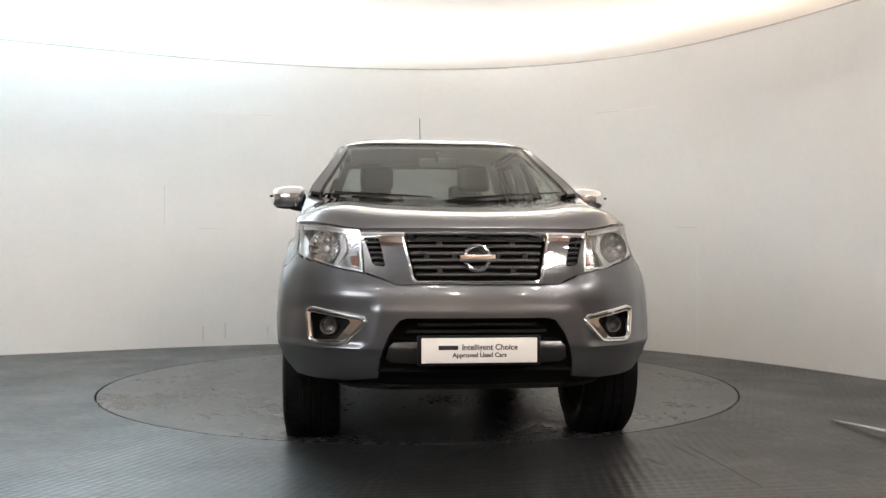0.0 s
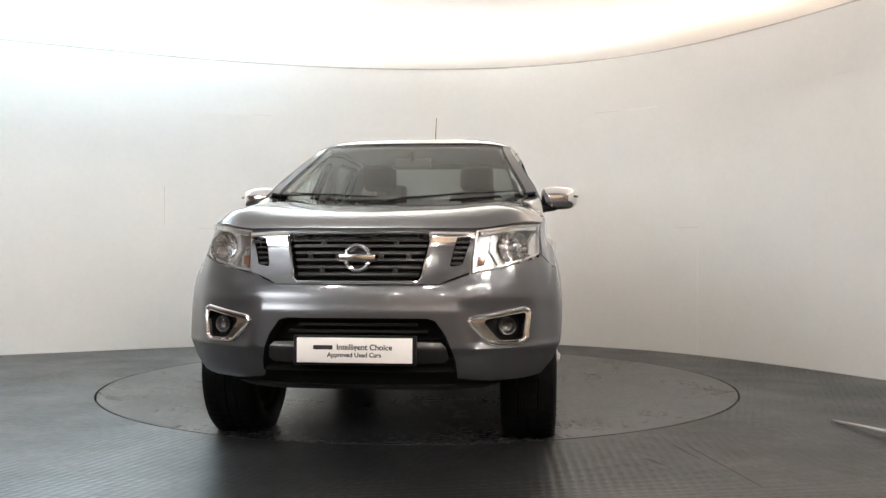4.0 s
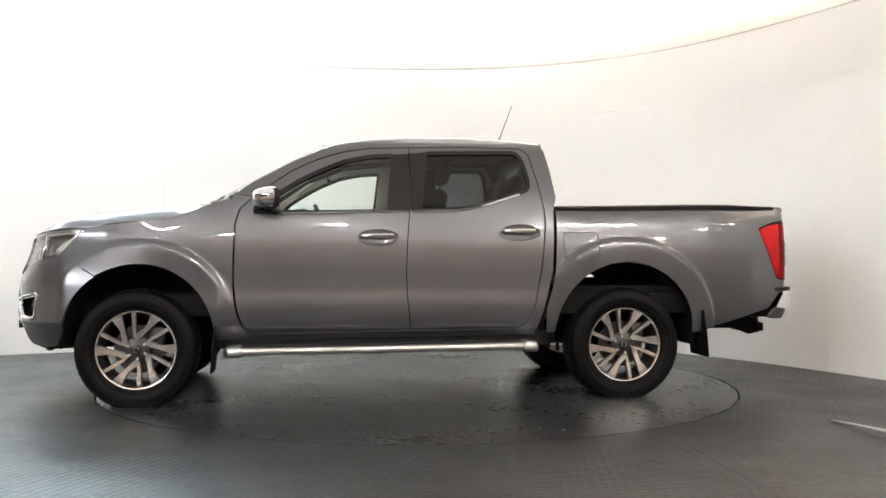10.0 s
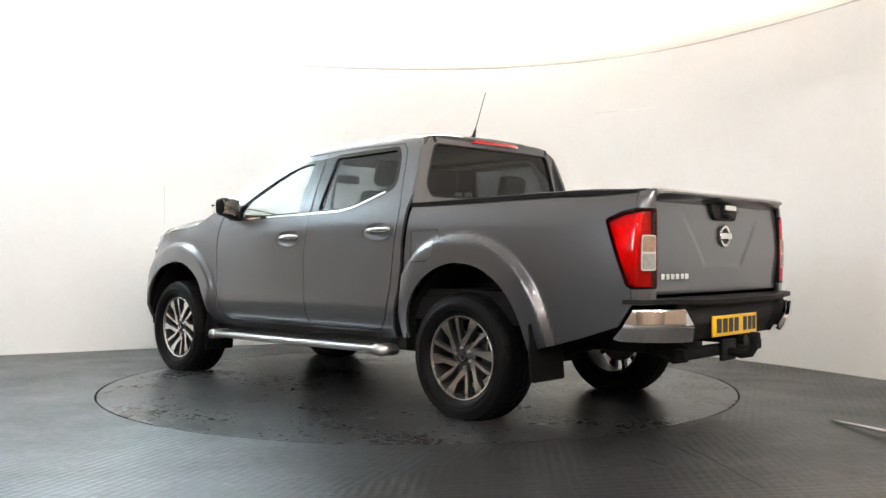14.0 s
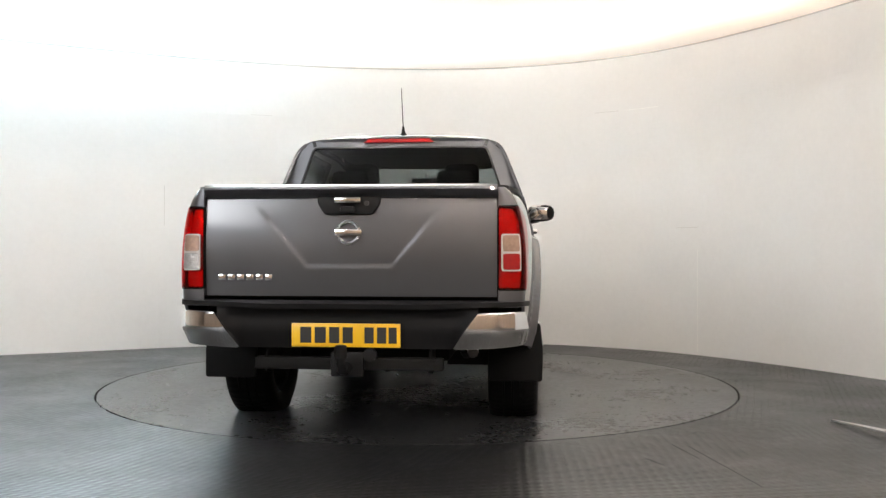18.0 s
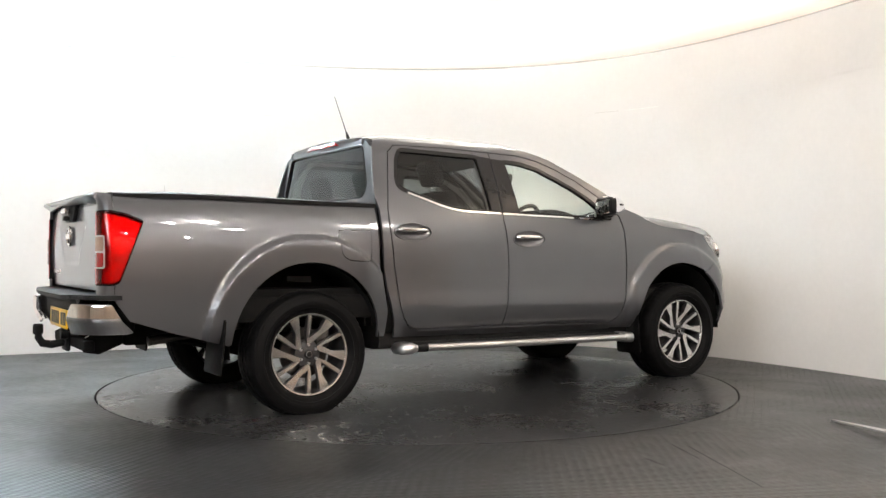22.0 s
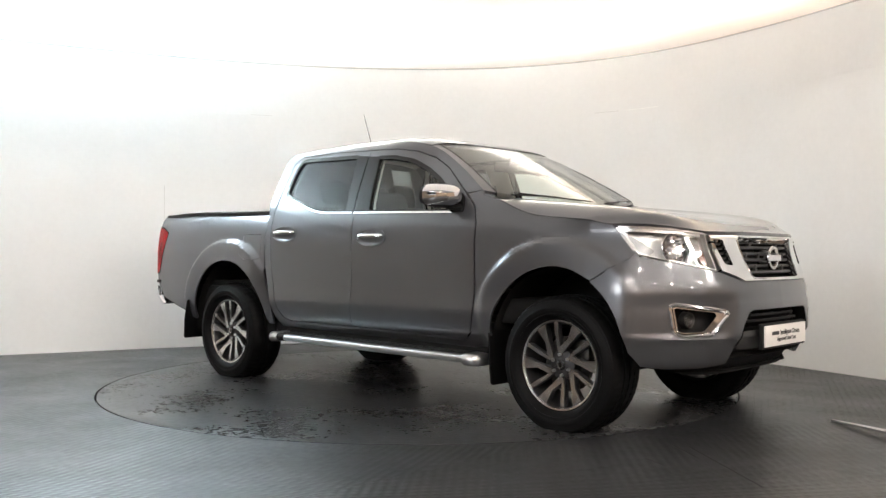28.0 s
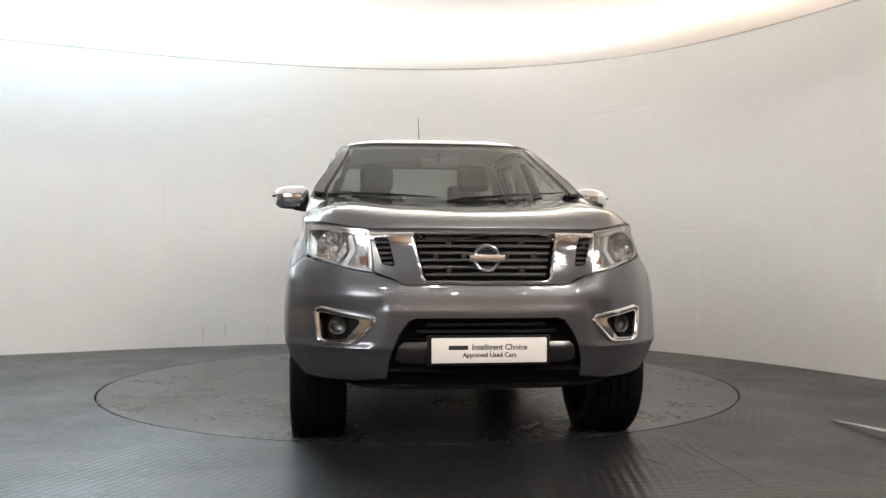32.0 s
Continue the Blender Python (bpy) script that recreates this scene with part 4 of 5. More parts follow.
chrome = tp("grille_frame", sheet(frame_face, frame_poly, [grille, vent, flipped(vent)], cell=0.014, cell_v=0.010, thick=0.045), CHROME, None, "chrome grille surround")
tp("grille_backing", sheet(out(nose, -0.055), shrink(frame_poly, 0.004), cell=0.05, thick=0.01), PAINT_DARK)
for z, w in ((1.020, 0.318), (0.993, 0.312), (0.962, 0.304), (0.930, 0.297), (0.898, 0.290), (0.866, 0.282)):
    a = s_of(w, z)
    tp("grille_slat", band(out(nose, -0.012), dense([(-a, z), (a, z)], 0.05), 0.012, 0.022, False, 0.0), SLAT, chrome)
for s0 in (-1, 1):
    for z, ya in ((1.006, 0.17), (0.946, 0.10), (0.946, 0.23), (0.882, 0.17)):
        p = nose(s_of(ya, z), z)
        tp("grille_block", block(p[0] - 0.03, p[0] - 0.014, s0 * ya - 0.012, s0 * ya + 0.012, z - 0.016, z + 0.016, 0.003), SLAT, chrome)
    for k in range(5):
        z = 0.913 + 0.024 * k
        ya, yb2 = 0.422 + 0.22 * (z - 0.893), 0.474 + 0.3 * (z - 0.893)
        tp("vent_slat", band(out(nose, -0.002), [(s0 * s_of(ya, z), z), (s0 * s_of(yb2, z), z)], 0.008, 0.014, False, 0.0), SLAT, chrome)


def badge(x, z, sgn, parent, r=0.056, w=0.083):
    c = [(x, r * math.cos(2 * math.pi * i / 32), z + r * math.sin(2 * math.pi * i / 32)) for i in range(32)]
    ring = tp("badge", tube(c, 0.0105, 8, closed=True), CHROME, parent, "plain chrome ring badge")
    tp("badge_bar", block(x - 0.010 + sgn * 0.004, x + 0.010 + sgn * 0.004, -w, w, z - 0.017, z + 0.017, 0.004), CHROME, ring)


tp("chrome_top_edge", tube([out(nose, -0.020)(q, 1.0705 - 0.004 * abs(q)) for q in np.linspace(-s_of(0.52, 1.06), s_of(0.52, 1.06), 25)], 0.004, 8), CHROME, chrome)
tp("chrome_grille_edge", tube([out(nose, 0.010)(*q) for q in dense(shrink(grille, -0.004), 0.03, True)], 0.007, 8, closed=True), CHROME, chrome)
badge(nose(0, 0.935)[0] + 0.016, 0.935, 1, chrome)
tp("badge_backing", block(2.29, 2.335, -0.055, 0.055, 0.885, 0.985, 0.01), SATIN, chrome)

# headlamps
for sg in (1, -1):
    pl = lamp if sg > 0 else flipped(lamp)
    body = tp("headlamp", sheet(out(nose, -0.075), shrink(pl, -0.004), cell=0.03, thick=0.01), LAMP_BACK, None, "clear headlamp with chrome reflector")
    tp("lens", sheet(out(nose, 0.004), shrink(pl, 0.003), cell=0.02, thick=0.006), LENS, body)
    tp("bezel", band(out(nose, 0.0), dense(shrink(pl, 0.008), 0.03, True), 0.008, 0.075, True, -0.006), LAMP_BACK, body)
    top = NP((0.56, 1.052), (0.66, 1.068), (0.76, 1.080)) + [(0.945, 1.085)]
    top = [(sg * s, z) for s, z in (top if sg > 0 else top[::-1])]
    tp("chrome_brow", band(out(nose, -0.018), dense(top, 0.03), 0.018, 0.02, False, 0.0), REFLECTOR, body, "chrome reflector strip")
    side = NP((0.795, 0.955), (0.815, 1.0)) + [(0.90, 1.045), (0.95, 1.082)]
    side = [(sg * s, z) for s, z in (side if sg > 0 else side[::-1])]
    tp("chrome_side", band(out(nose, -0.02), dense(side, 0.02), 0.06, 0.02, False, 0.0), REFLECTOR, body, "chrome reflector strip")
    sc = s_of(0.70, 1.0)
    c0 = Vector(nose(sg * sc, 0.985))
    nd = (Vector(out(nose, 1.0)(sg * sc, 0.985)) - c0).normalized()
    nd = (nd + Vector((1.3, 0, 0))).normalized()
    q = nd.to_track_quat("Z", "Y").to_matrix().to_4x4()
    bm = bmesh.new()
    prof = [(0.004, -0.070), (0.026, -0.066), (0.052, -0.050), (0.070, -0.026), (0.077, -0.006), (0.079, -0.010)]
    flute = lambda k, h: h + (0.004 if k % 4 < 2 and h < -0.01 else 0.0)
    rr = [[bm.verts.new((r * math.cos(2 * math.pi * k / 48), r * math.sin(2 * math.pi * k / 48), flute(k, h))) for k in range(48)] for r, h in prof]
    for A, B in zip(rr, rr[1:]):
        for k in range(48):
            bm.faces.new([A[k], A[(k + 1) % 48], B[(k + 1) % 48], B[k]])
    bm.transform(Matrix.Translation(c0) @ q)
    bowl = tp("reflector_bowl", bm, BOWL, body, "chrome reflector bowl")
    bm = bmesh.new()
    bmesh.ops.create_uvsphere(bm, u_segments=16, v_segments=10, radius=0.016)
    bm.transform(Matrix.Translation(c0 - nd * 0.04))
    tp("bulb", bm, CLEAR_LAMP, body)
    inner = NP((0.545, 1.045), (0.535, 0.89), (0.605, 0.905), (0.62, 1.045))
    inner = inner if sg > 0 else flipped(inner)
    tp("side_reflector", sheet(out(nose, -0.035), rounded(inner, 0.01), cell=0.02, thick=0.01), BOWL, body)
    chev = NP((0.632, 1.045), (0.618, 0.975), (0.655, 0.915))
    chev = [(sg * s, z) for s, z in (chev if sg > 0 else chev[::-1])]
    tp("chrome_divider", band(out(nose, -0.022), dense(chev, 0.02), 0.022, 0.02, False, 0.0), REFLECTOR, body, "white chrome divider")
    am = NP((0.556, 0.975), (0.549, 0.905), (0.585, 0.912), (0.592, 0.95))
    am = am if sg > 0 else flipped(am)
    tp("indicator", sheet(out(nose, -0.028), rounded(am, 0.008), cell=0.02, thick=0.006), AMBER, body, "amber indicator bulb cover")

# front fog lamps
for sg in (1, -1):
    pl = rounded(fog if sg > 0 else flipped(fog), 0.02)
    rim = tp("fog_lamp_surround", tube([out(nose, 0.001)(*q) for q in dense(pl, 0.02, True)], 0.0125, 10, closed=True), CHROME, None, "chrome fog lamp surround")
    eye = NP((0.752, 0.682), (0.760, 0.676), (0.748, 0.568), (0.732, 0.557), (0.640, 0.560), (0.575, 0.640), (0.583, 0.656))
    eye = rounded(eye if sg > 0 else flipped(eye), 0.015)
    tp("fog_bezel", sheet(out(nose, 0.004), pl, [eye], cell=0.010, cell_v=0.008, thick=0.012), CHROME, rim, "broad chrome bezel")
    tp("fog_recess", sheet(out(nose, -0.055), shrink(pl, -0.008), cell=0.03, thick=0.01), BLACK, rim)
    tp("recess_wall", band(nose, dense(shrink(pl, 0.003), 0.03, True), 0.006, 0.06, True, 0.0), BLACK, rim)
    c0 = Vector(out(nose, -0.028)(sg * s_of(0.695, 0.62), 0.62))
    q = Vector((1, sg * 0.25, 0)).to_track_quat("Z", "Y").to_matrix().to_4x4()
    bm = bmesh.new()
    prof = [(0.002, -0.02), (0.024, -0.012), (0.034, 0.006), (0.040, 0.008), (0.042, -0.03)]
    rr = [[bm.verts.new((r * math.cos(2 * math.pi * k / 24), r * math.sin(2 * math.pi * k / 24), h)) for k in range(24)] for r, h in prof]
    for A, B in zip(rr, rr[1:]):
        for k in range(24):
            bm.faces.new([A[k], A[(k + 1) % 24], B[(k + 1) % 24], B[k]])
    bm.transform(Matrix.Translation(c0) @ q)
    tp("fog_lamp", bm, STEEL, rim, "round fog lamp")
    bm = bmesh.new()
    bmesh.ops.create_uvsphere(bm, u_segments=24, v_segments=12, radius=0.036)
    for v in bm.verts:
        v.co.z *= 0.35
    bm.transform(Matrix.Translation(c0) @ q)
    tp("fog_lens", bm, LENS, rim)

# lower intake and valance
tp("intake_backing", sheet(out(nose, -0.09), intake, cell=0.05, thick=0.01), PAINT_DARK, bumper)
tp("intake_lip", band(nose, dense(intake, 0.03, True), 0.006, 0.07, True, -0.004), PAINT_DARK, bumper)
for z in (0.60, 0.632):
    a = s_of(0.33 - (z - 0.6) * 1.6, z)
    tp("intake_slat", band(out(nose, -0.045), dense([(-a, z), (a, z)], 0.06), 0.012, 0.03, False, 0.0), BLACK, bumper)
bar_pl = NP((0.30, 0.452), (0.395, 0.456), (0.418, 0.475), (0.405, 0.535), (0.385, 0.553), (0.28, 0.556))
bar_pl = [(0, 0.452)] + bar_pl + [(0, 0.556)] + [(-s, z) for s, z in bar_pl[::-1]]


def lower_bar(s, z):
    p = out(nose, -0.006)(s, z)
    return (p[0] + 0.022 * math.sin(math.pi * min(max((z - 0.44) / 0.125, 0), 1)) ** 0.7 - 0.02, p[1], p[2])


tp("lower_bar", sheet(lower_bar, bar_pl, cell=0.025, cell_v=0.009, thick=0.02), BAR, bumper, "dark painted bar behind the plate")
low = [(0, 0.318)] + NP((0.42, 0.318), (0.60, 0.325), (0.69, 0.345)) + NP((0.70, 0.40), (0.47, 0.41), (0.45, 0.455)) + [(0, 0.455)]
low = low + [(-s, z) for s, z in low[-2:0:-1]]
tp("lower_valance", sheet(out(nose, -0.045), low, cell=0.03, cell_v=0.02, thick=0.015), BLACK, None, "black plastic valance")
tp("skid_pan", sheet(lambda x, y: (x, y, 0.345 - 0.02 * (x - 2.0) + 0.02 * abs(y)), [(2.28, -0.4), (2.28, 0.4), (2.15, 0.66), (1.7, 0.60), (1.6, 0.3), (1.6, -0.3), (1.7, -0.60), (2.15, -0.66)], cell=0.06, thick=0.01), UNDER)


# plates
def lettering(text, size, mat, parent, m, label=""):
    cu = bpy.data.curves.new("lettering", "FONT")
    cu.body, cu.size, cu.align_x, cu.align_y, cu.extrude = text, size, "CENTER", "CENTER", 0.0006
    cu.offset = 0.0007
    tmp = new("lettering_source", cu)
    me = bpy.data.meshes.new_from_object(tmp.evaluated_get(bpy.context.evaluated_depsgraph_get()))
    bpy.data.objects.remove(tmp)
    bpy.data.curves.remove(cu)
    me.transform(m)
    me.materials.clear()
    me.materials.append(mat)
    ob = new("lettering", me)
    ob.parent = parent
    return tagged(ob, label) if label else ob


PX = 2.462
plate = tp("front_plate", block(PX - 0.012, PX, -0.262, 0.262, 0.465, 0.577, 0.003), PLATE_WHITE, None, "white dealer plate with two lines of text")
face = Matrix.Translation((PX + 0.0004, 0, 0)) @ pose(0, 0, 0, 90, 0, 90)
tp("brand_bar", block(PX - 0.001, PX + 0.0012, -0.186, -0.098, 0.5245, 0.5435, 0), INK, plate, "plain dark bar")
lettering("Intelligent Choice", 0.0355, INK, plate, face @ Matrix.Translation((0.046, 0.5345, 0)), "dark printed line")
lettering("Approved Used Cars", 0.0285, INK, plate, face @ Matrix.Translation((0.0, 0.500, 0)), "dark printed line")
tp("plate_holder", block(PX - 0.035, PX - 0.011, -0.28, 0.28, 0.452, 0.588, 0.006), BLACK)

# wheels
TR = 0.352


def wheel_set():
    bm = bmesh.new()
    prof = [(0.240, -0.215), (0.262, -0.232), (0.30, -0.245), (0.335, -0.243), (0.358, -0.232), (0.369, -0.215), (0.376, -0.190), (0.378, -0.158), (0.371, -0.157), (0.371, -0.148), (0.380, -0.147), (0.381, -0.108), (0.373, -0.107), (0.373, -0.098),
            (0.381, -0.097), (0.380, -0.060), (0.371, -0.059), (0.371, -0.050), (0.378, -0.049), (0.376, -0.017), (0.369, 0.008), (0.358, 0.024), (0.352, 0.026), (0.350, 0.030), (0.335, 0.036), (0.316, 0.039), (0.314, 0.0405), (0.300, 0.0395), (0.298, 0.037), (0.282, 0.033), (0.280, 0.036), (0.272, 0.032), (0.266, 0.026), (0.256, 0.017), (0.252, 0.008), (0.244, 0.004), (0.240, -0.01)]
    n = 168
    rows = []
    for k in range(n):
        a = 2 * math.pi * k / n
        row = []
        for i, (r, y) in enumerate(prof):
            g = 0.0
            if 5 <= i <= 7 or 18 <= i <= 20:
                g = 0.0035 if k % 3 == 0 else 0
            elif 10 <= i <= 15:
                g = 0.004 if (k + i) % 4 == 0 else 0
            row.append(bm.verts.new(((r - g) * math.cos(a), y, (r - g) * math.sin(a))))
        rows.append(row)
    for k in range(n):
        A, B = rows[k], rows[(k + 1) % n]
        for i in range(len(prof) - 1):
            bm.faces.new([A[i], A[i + 1], B[i + 1], B[i]])
    tyre = bm

    def revolve(pr, seg=72):
        b = bmesh.new()
        rs = [[b.verts.new((r * math.cos(2 * math.pi * k / seg), y, r * math.sin(2 * math.pi * k / seg))) for r, y in pr] for k in range(seg)]
        for k in range(seg):
            A, B = rs[k], rs[(k + 1) % seg]
            for i in range(len(pr) - 1):
                b.faces.new([A[i], A[i + 1], B[i + 1], B[i]])
        return b
    lip = revolve([(0.232, -0.02), (0.2335, 0.000), (0.237, 0.006), (0.2455, 0.008), (0.2505, 0.004), (0.2505, -0.02)])
    barrel = revolve([(0.2335, -0.004), (0.226, -0.02), (0.218, -0.06), (0.212, -0.12), (0.220, -0.20), (0.236, -0.214), (0.236, -0.10), (0.238, -0.012)])
    hub = revolve([(0.0, -0.018), (0.030, -0.018), (0.036, -0.020), (0.062, -0.022), (0.080, -0.032), (0.084, -0.06), (0.084, -0.11), (0.0, -0.11)])
    disc = revolve([(0.085, -0.085), (0.150, -0.085), (0.152, -0.088), (0.152, -0.105), (0.085, -0.105)])
    cap = revolve([(0.0, -0.006), (0.020, -0.007), (0.027, -0.010), (0.029, -0.019), (0.0, -0.019)], 32)
    capring = revolve([(0.0145, -0.0065), (0.016, -0.003), (0.0185, -0.003), (0.020, -0.007)], 32)
    return tyre, lip, barrel, hub, disc, cap, capring


# one pair of arms, thin and wide, as shares of the rim's radius, before it turns
V_SPOKE = [(-0.219, 0.928), (-0.112, 0.947), (-0.055, 0.395), (0.150, 0.590), (0.262, 0.917), (0.508, 0.806), (0.252, 0.530), (0.012, 0.243), (-0.088, 0.243), (-0.151, 0.44)]
HUB_Z = 0.352


def spoke_poly(a0):
    c, d = math.cos(radians(a0)), math.sin(radians(a0))
    return [(0.2505 * (x * c - y * d), 0.2505 * (x * d + y * c)) for x, y in V_SPOKE]


def dish(r):
    return -0.016 * step(0.235, 0.07, r)


def build_wheel(turn):
    """A wheel whose tyre is pressed flat where it stands; turn in degrees."""
    tyre, lip, barrel, hub, disc, cap, capring = wheel_set()
    for v in tyre.verts:
        z0 = -HUB_Z + 0.001
        if v.co.z < z0 + 0.05:
            k = step(z0 + 0.05, z0 - 0.03, v.co.z)
            v.co.y += 0.014 * k * (1 if v.co.y > -0.10 else -1)
            v.co.z = max(v.co.z, z0)
    root = part("wheel", barrel, ALLOY_DARK, truck, "two-tone alloy wheel with a road tyre")
    part("tyre", tyre, RUBBER, root)
    part("rim_lip", lip, ALLOY, root)
    part("hub", hub, ALLOY_DARK, root)
    part("brake_disc", disc, STEEL, root)
    part("hub_cap", cap, SATIN, root)
    part("hub_cap_ring", capring, CHROME, root)
    for k in range(6):
        pl = spoke_poly(60 * k + turn)
        b = sheet(lambda u, v: (-u, dish(math.hypot(u, v)) - 0.003, v), pl, thick=0.034, cell=0.009)
        sp = part("spoke", b, ALLOY_DARK, root)
        part("spoke_face", sheet(lambda u, v: (-u, dish(math.hypot(u, v)) + 0.0005, v), shrink(pl, 0.0012), thick=0.004, cell=0.0062), ALLOY, sp, "bright machined spoke face")
        a = radians(60 * k + turn + 42)
        b = bmesh.new()
        bmesh.ops.create_cone(b, cap_ends=True, segments=6, radius1=0.0105, radius2=0.0085, depth=0.024, matrix=pose(-0.056 * math.cos(a), -0.018, 0.056 * math.sin(a), -90, 0, 0))
        part("wheel_nut", b, SILVER, root)
    part("brake_caliper", block(-0.155, -0.07, -0.13, -0.055, 0.03, 0.14, 0.012), STEEL, root)
    return root


for x, y, turn, rz in ((1.575, 0.873, -6, 0), (-1.575, 0.873, 0, 0), (1.575, -0.873, -5, 180), (-1.575, -0.873, -11, 180)):
    build_wheel(turn).matrix_basis = pose(OX + x, OY + y, HUB_Z, 0, 0, rz)

# wheel housings, flaps, running gear
for c, r in ((FA, FR), (RA, RR)):
    bm = bmesh.new()
    pts = arc(c[0], c[1] - 0.02, r + 0.015, -6, 188, 32)
    rows = [[bm.verts.new((x, y, z)) for y in (0.86, 0.62, 0.42)] for x, z in pts]
    for A, B in zip(rows, rows[1:]):
        for k in range(2):
            bm.faces.new([A[k], B[k], B[k + 1], A[k + 1]])
    tp2("wheel_housing", bm, UNDER)
    slots = [[(c[0] + u0, 0.768), (c[0] + u1, 0.768), (c[0] + u1, 0.808), (c[0] + u0, 0.808)] for u0, u1 in ((-0.30, -0.06), (0.05, 0.22))] if c is RA else []
    tp2("housing_wall", sheet(lambda u, v: (u, 0.42, v), pts, slots, flip=True, thick=0.006, cell=0.024, cell_v=0.013), UNDER)
for x0, x1, z0, z1, y0, y1, nm in ((1.085, 1.10, 0.20, 0.56, 0.66, 0.905, "front"), (-2.115, -2.095, 0.265, 0.58, 0.645, 0.935, "rear")):
    pl = rounded([(y0, z0), (y1, z0), (y1 + 0.005, z0 + 0.16), (y1 - 0.01, z1), (y0, z1)], 0.02)
    tilt = 0.10 if nm == "rear" else -0.08
    tp2("mud_flap", prism(pl, lambda u, v, w, X=x0, T=tilt, Z=z1: (X + w + T * (v - Z), u, v), 0.012, 0.003), RUBBER, (None, None), "black rubber mud flap")
tp2("chassis_rail", block(-2.55, 1.95, 0.38, 0.47, 0.42, 0.54, 0.01), UNDER)
tp("underbody", block(-2.50, 1.60, -0.80, 0.80, 0.55, 0.70, 0.02), UNDER)
tp2("sill", block(-1.10, 1.10, 0.58, 0.785, 0.345, 0.46, 0.015), BLACK)
tp("rear_axle", tube([(-1.575, -0.68, TR), (-1.575, -0.2, TR), (-1.575, 0.0, TR), (-1.575, 0.2, TR), (-1.575, 0.68, TR)], [0.045, 0.05, 0.12, 0.05, 0.045], 12), UNDER)
tp("front_crossmember", block(1.35, 1.80, -0.5, 0.5, 0.33, 0.45, 0.03), UNDER)
tp2("lower_arm", tube([(1.55, 0.3, 0.36), (1.575, 0.66, 0.30)], [0.05, 0.03], 8), UNDER)
tp2("leaf_spring", tube([(-0.95, 0.52, 0.42), (-1.3, 0.52, 0.34), (-1.575, 0.52, 0.31), (-1.9, 0.52, 0.35), (-2.25, 0.52, 0.44)], 0.025, 6, flat=0.7), UNDER)
tp("propshaft", tube([(1.0, 0.05, 0.46), (-1.5, 0.0, 0.40)], 0.035, 10), UNDER)
tp("exhaust", tube([(0.7, -0.3, 0.40), (-1.0, -0.34, 0.42), (-1.9, -0.55, 0.52), (-2.45, -0.58, 0.45)], 0.028, 10), STEEL)
tp("fuel_tank", block(-0.75, 0.45, 0.15, 0.60, 0.36, 0.52, 0.04), UNDER)
tp("gearbox", block(0.35, 1.25, -0.22, 0.22, 0.36, 0.55, 0.06), UNDER)

# side steps
def sweep(profile, stations):
    """An outline in (y, z) carried along x; stations: (x, shift of z)."""
    bm = bmesh.new()
    rows = [[bm.verts.new((x, y, z + dz)) for y, z in profile] for x, dz in stations]
    n = len(profile)
    for A, B in zip(rows, rows[1:]):
        for k in range(n):
            bm.faces.new([A[k], A[(k + 1) % n], B[(k + 1) % n], B[k]])
    bm.faces.new(rows[0]), bm.faces.new(rows[-1])
    bmesh.ops.recalc_face_normals(bm, faces=bm.faces)
    return bm


step_run = [(0.94, 0.341), (0.3, 0.345), (-0.3, 0.351), (-0.885, 0.357)]
for sg in (1, -1):
    fl = lambda b: b if sg > 0 else mirrored(b)
    edge = rounded([(0.900, -0.026), (0.944, -0.024), (0.953, 0.000), (0.944, 0.020), (0.900, 0.023)], 0.012, 4)
    bar = tp("side_step", fl(sweep(edge, step_run)), SILVER, None, "silver side step with black tread")
    for x0, x1, z in ((0.915, 1.045, 0.342), (-0.985, -0.865, 0.358)):
        b = block(x0, x1, 0.79, 0.960, z - 0.040, z + 0.033, 0.034, seg=5)
        for v in b.verts:
            k = (v.co.x - (x0 + x1) / 2) / 0.065 * (1 if x0 > 0 else -1)
            v.co.y -= 0.045 * max(0, k) ** 2 * (1 if v.co.y > 0.87 else 0)
            v.co.z -= 0.008 * max(0, k)
        tp("step_end", fl(b), SILVER, bar)
    tp("step_tread", fl(sweep([(0.69, 0.004), (0.899, 0.004), (0.899, 0.0215), (0.69, 0.030)], step_run)), BLACK, bar, "black ribbed tread")
    for k in range(4):
        y = 0.795 + 0.026 * k
        tp("tread_rib", fl(sweep([(y - 0.006, 0.020), (y + 0.006, 0.020), (y + 0.004, 0.0285), (y - 0.004, 0.0285)], step_run)), BLACK, bar)
    for x in (0.6, -0.1, -0.75):
        tp("step_bracket", fl(block(x - 0.03, x + 0.03, 0.45, 0.88, 0.325, 0.352, 0.005)), UNDER, bar)
    if sg < 0:
        tp("step_clip", fl(sweep(shrink(edge, -0.003), [(-0.785, 0.356), (-0.862, 0.3575)])), BLACK, bar)

tp2("sill_edge", band(SL, dense([(0.85, 0.438), (-0.10, 0.452), (-0.80, 0.455)], 0.08), 0.010, 0.010, False, 0.005, True), PAINT, frames)

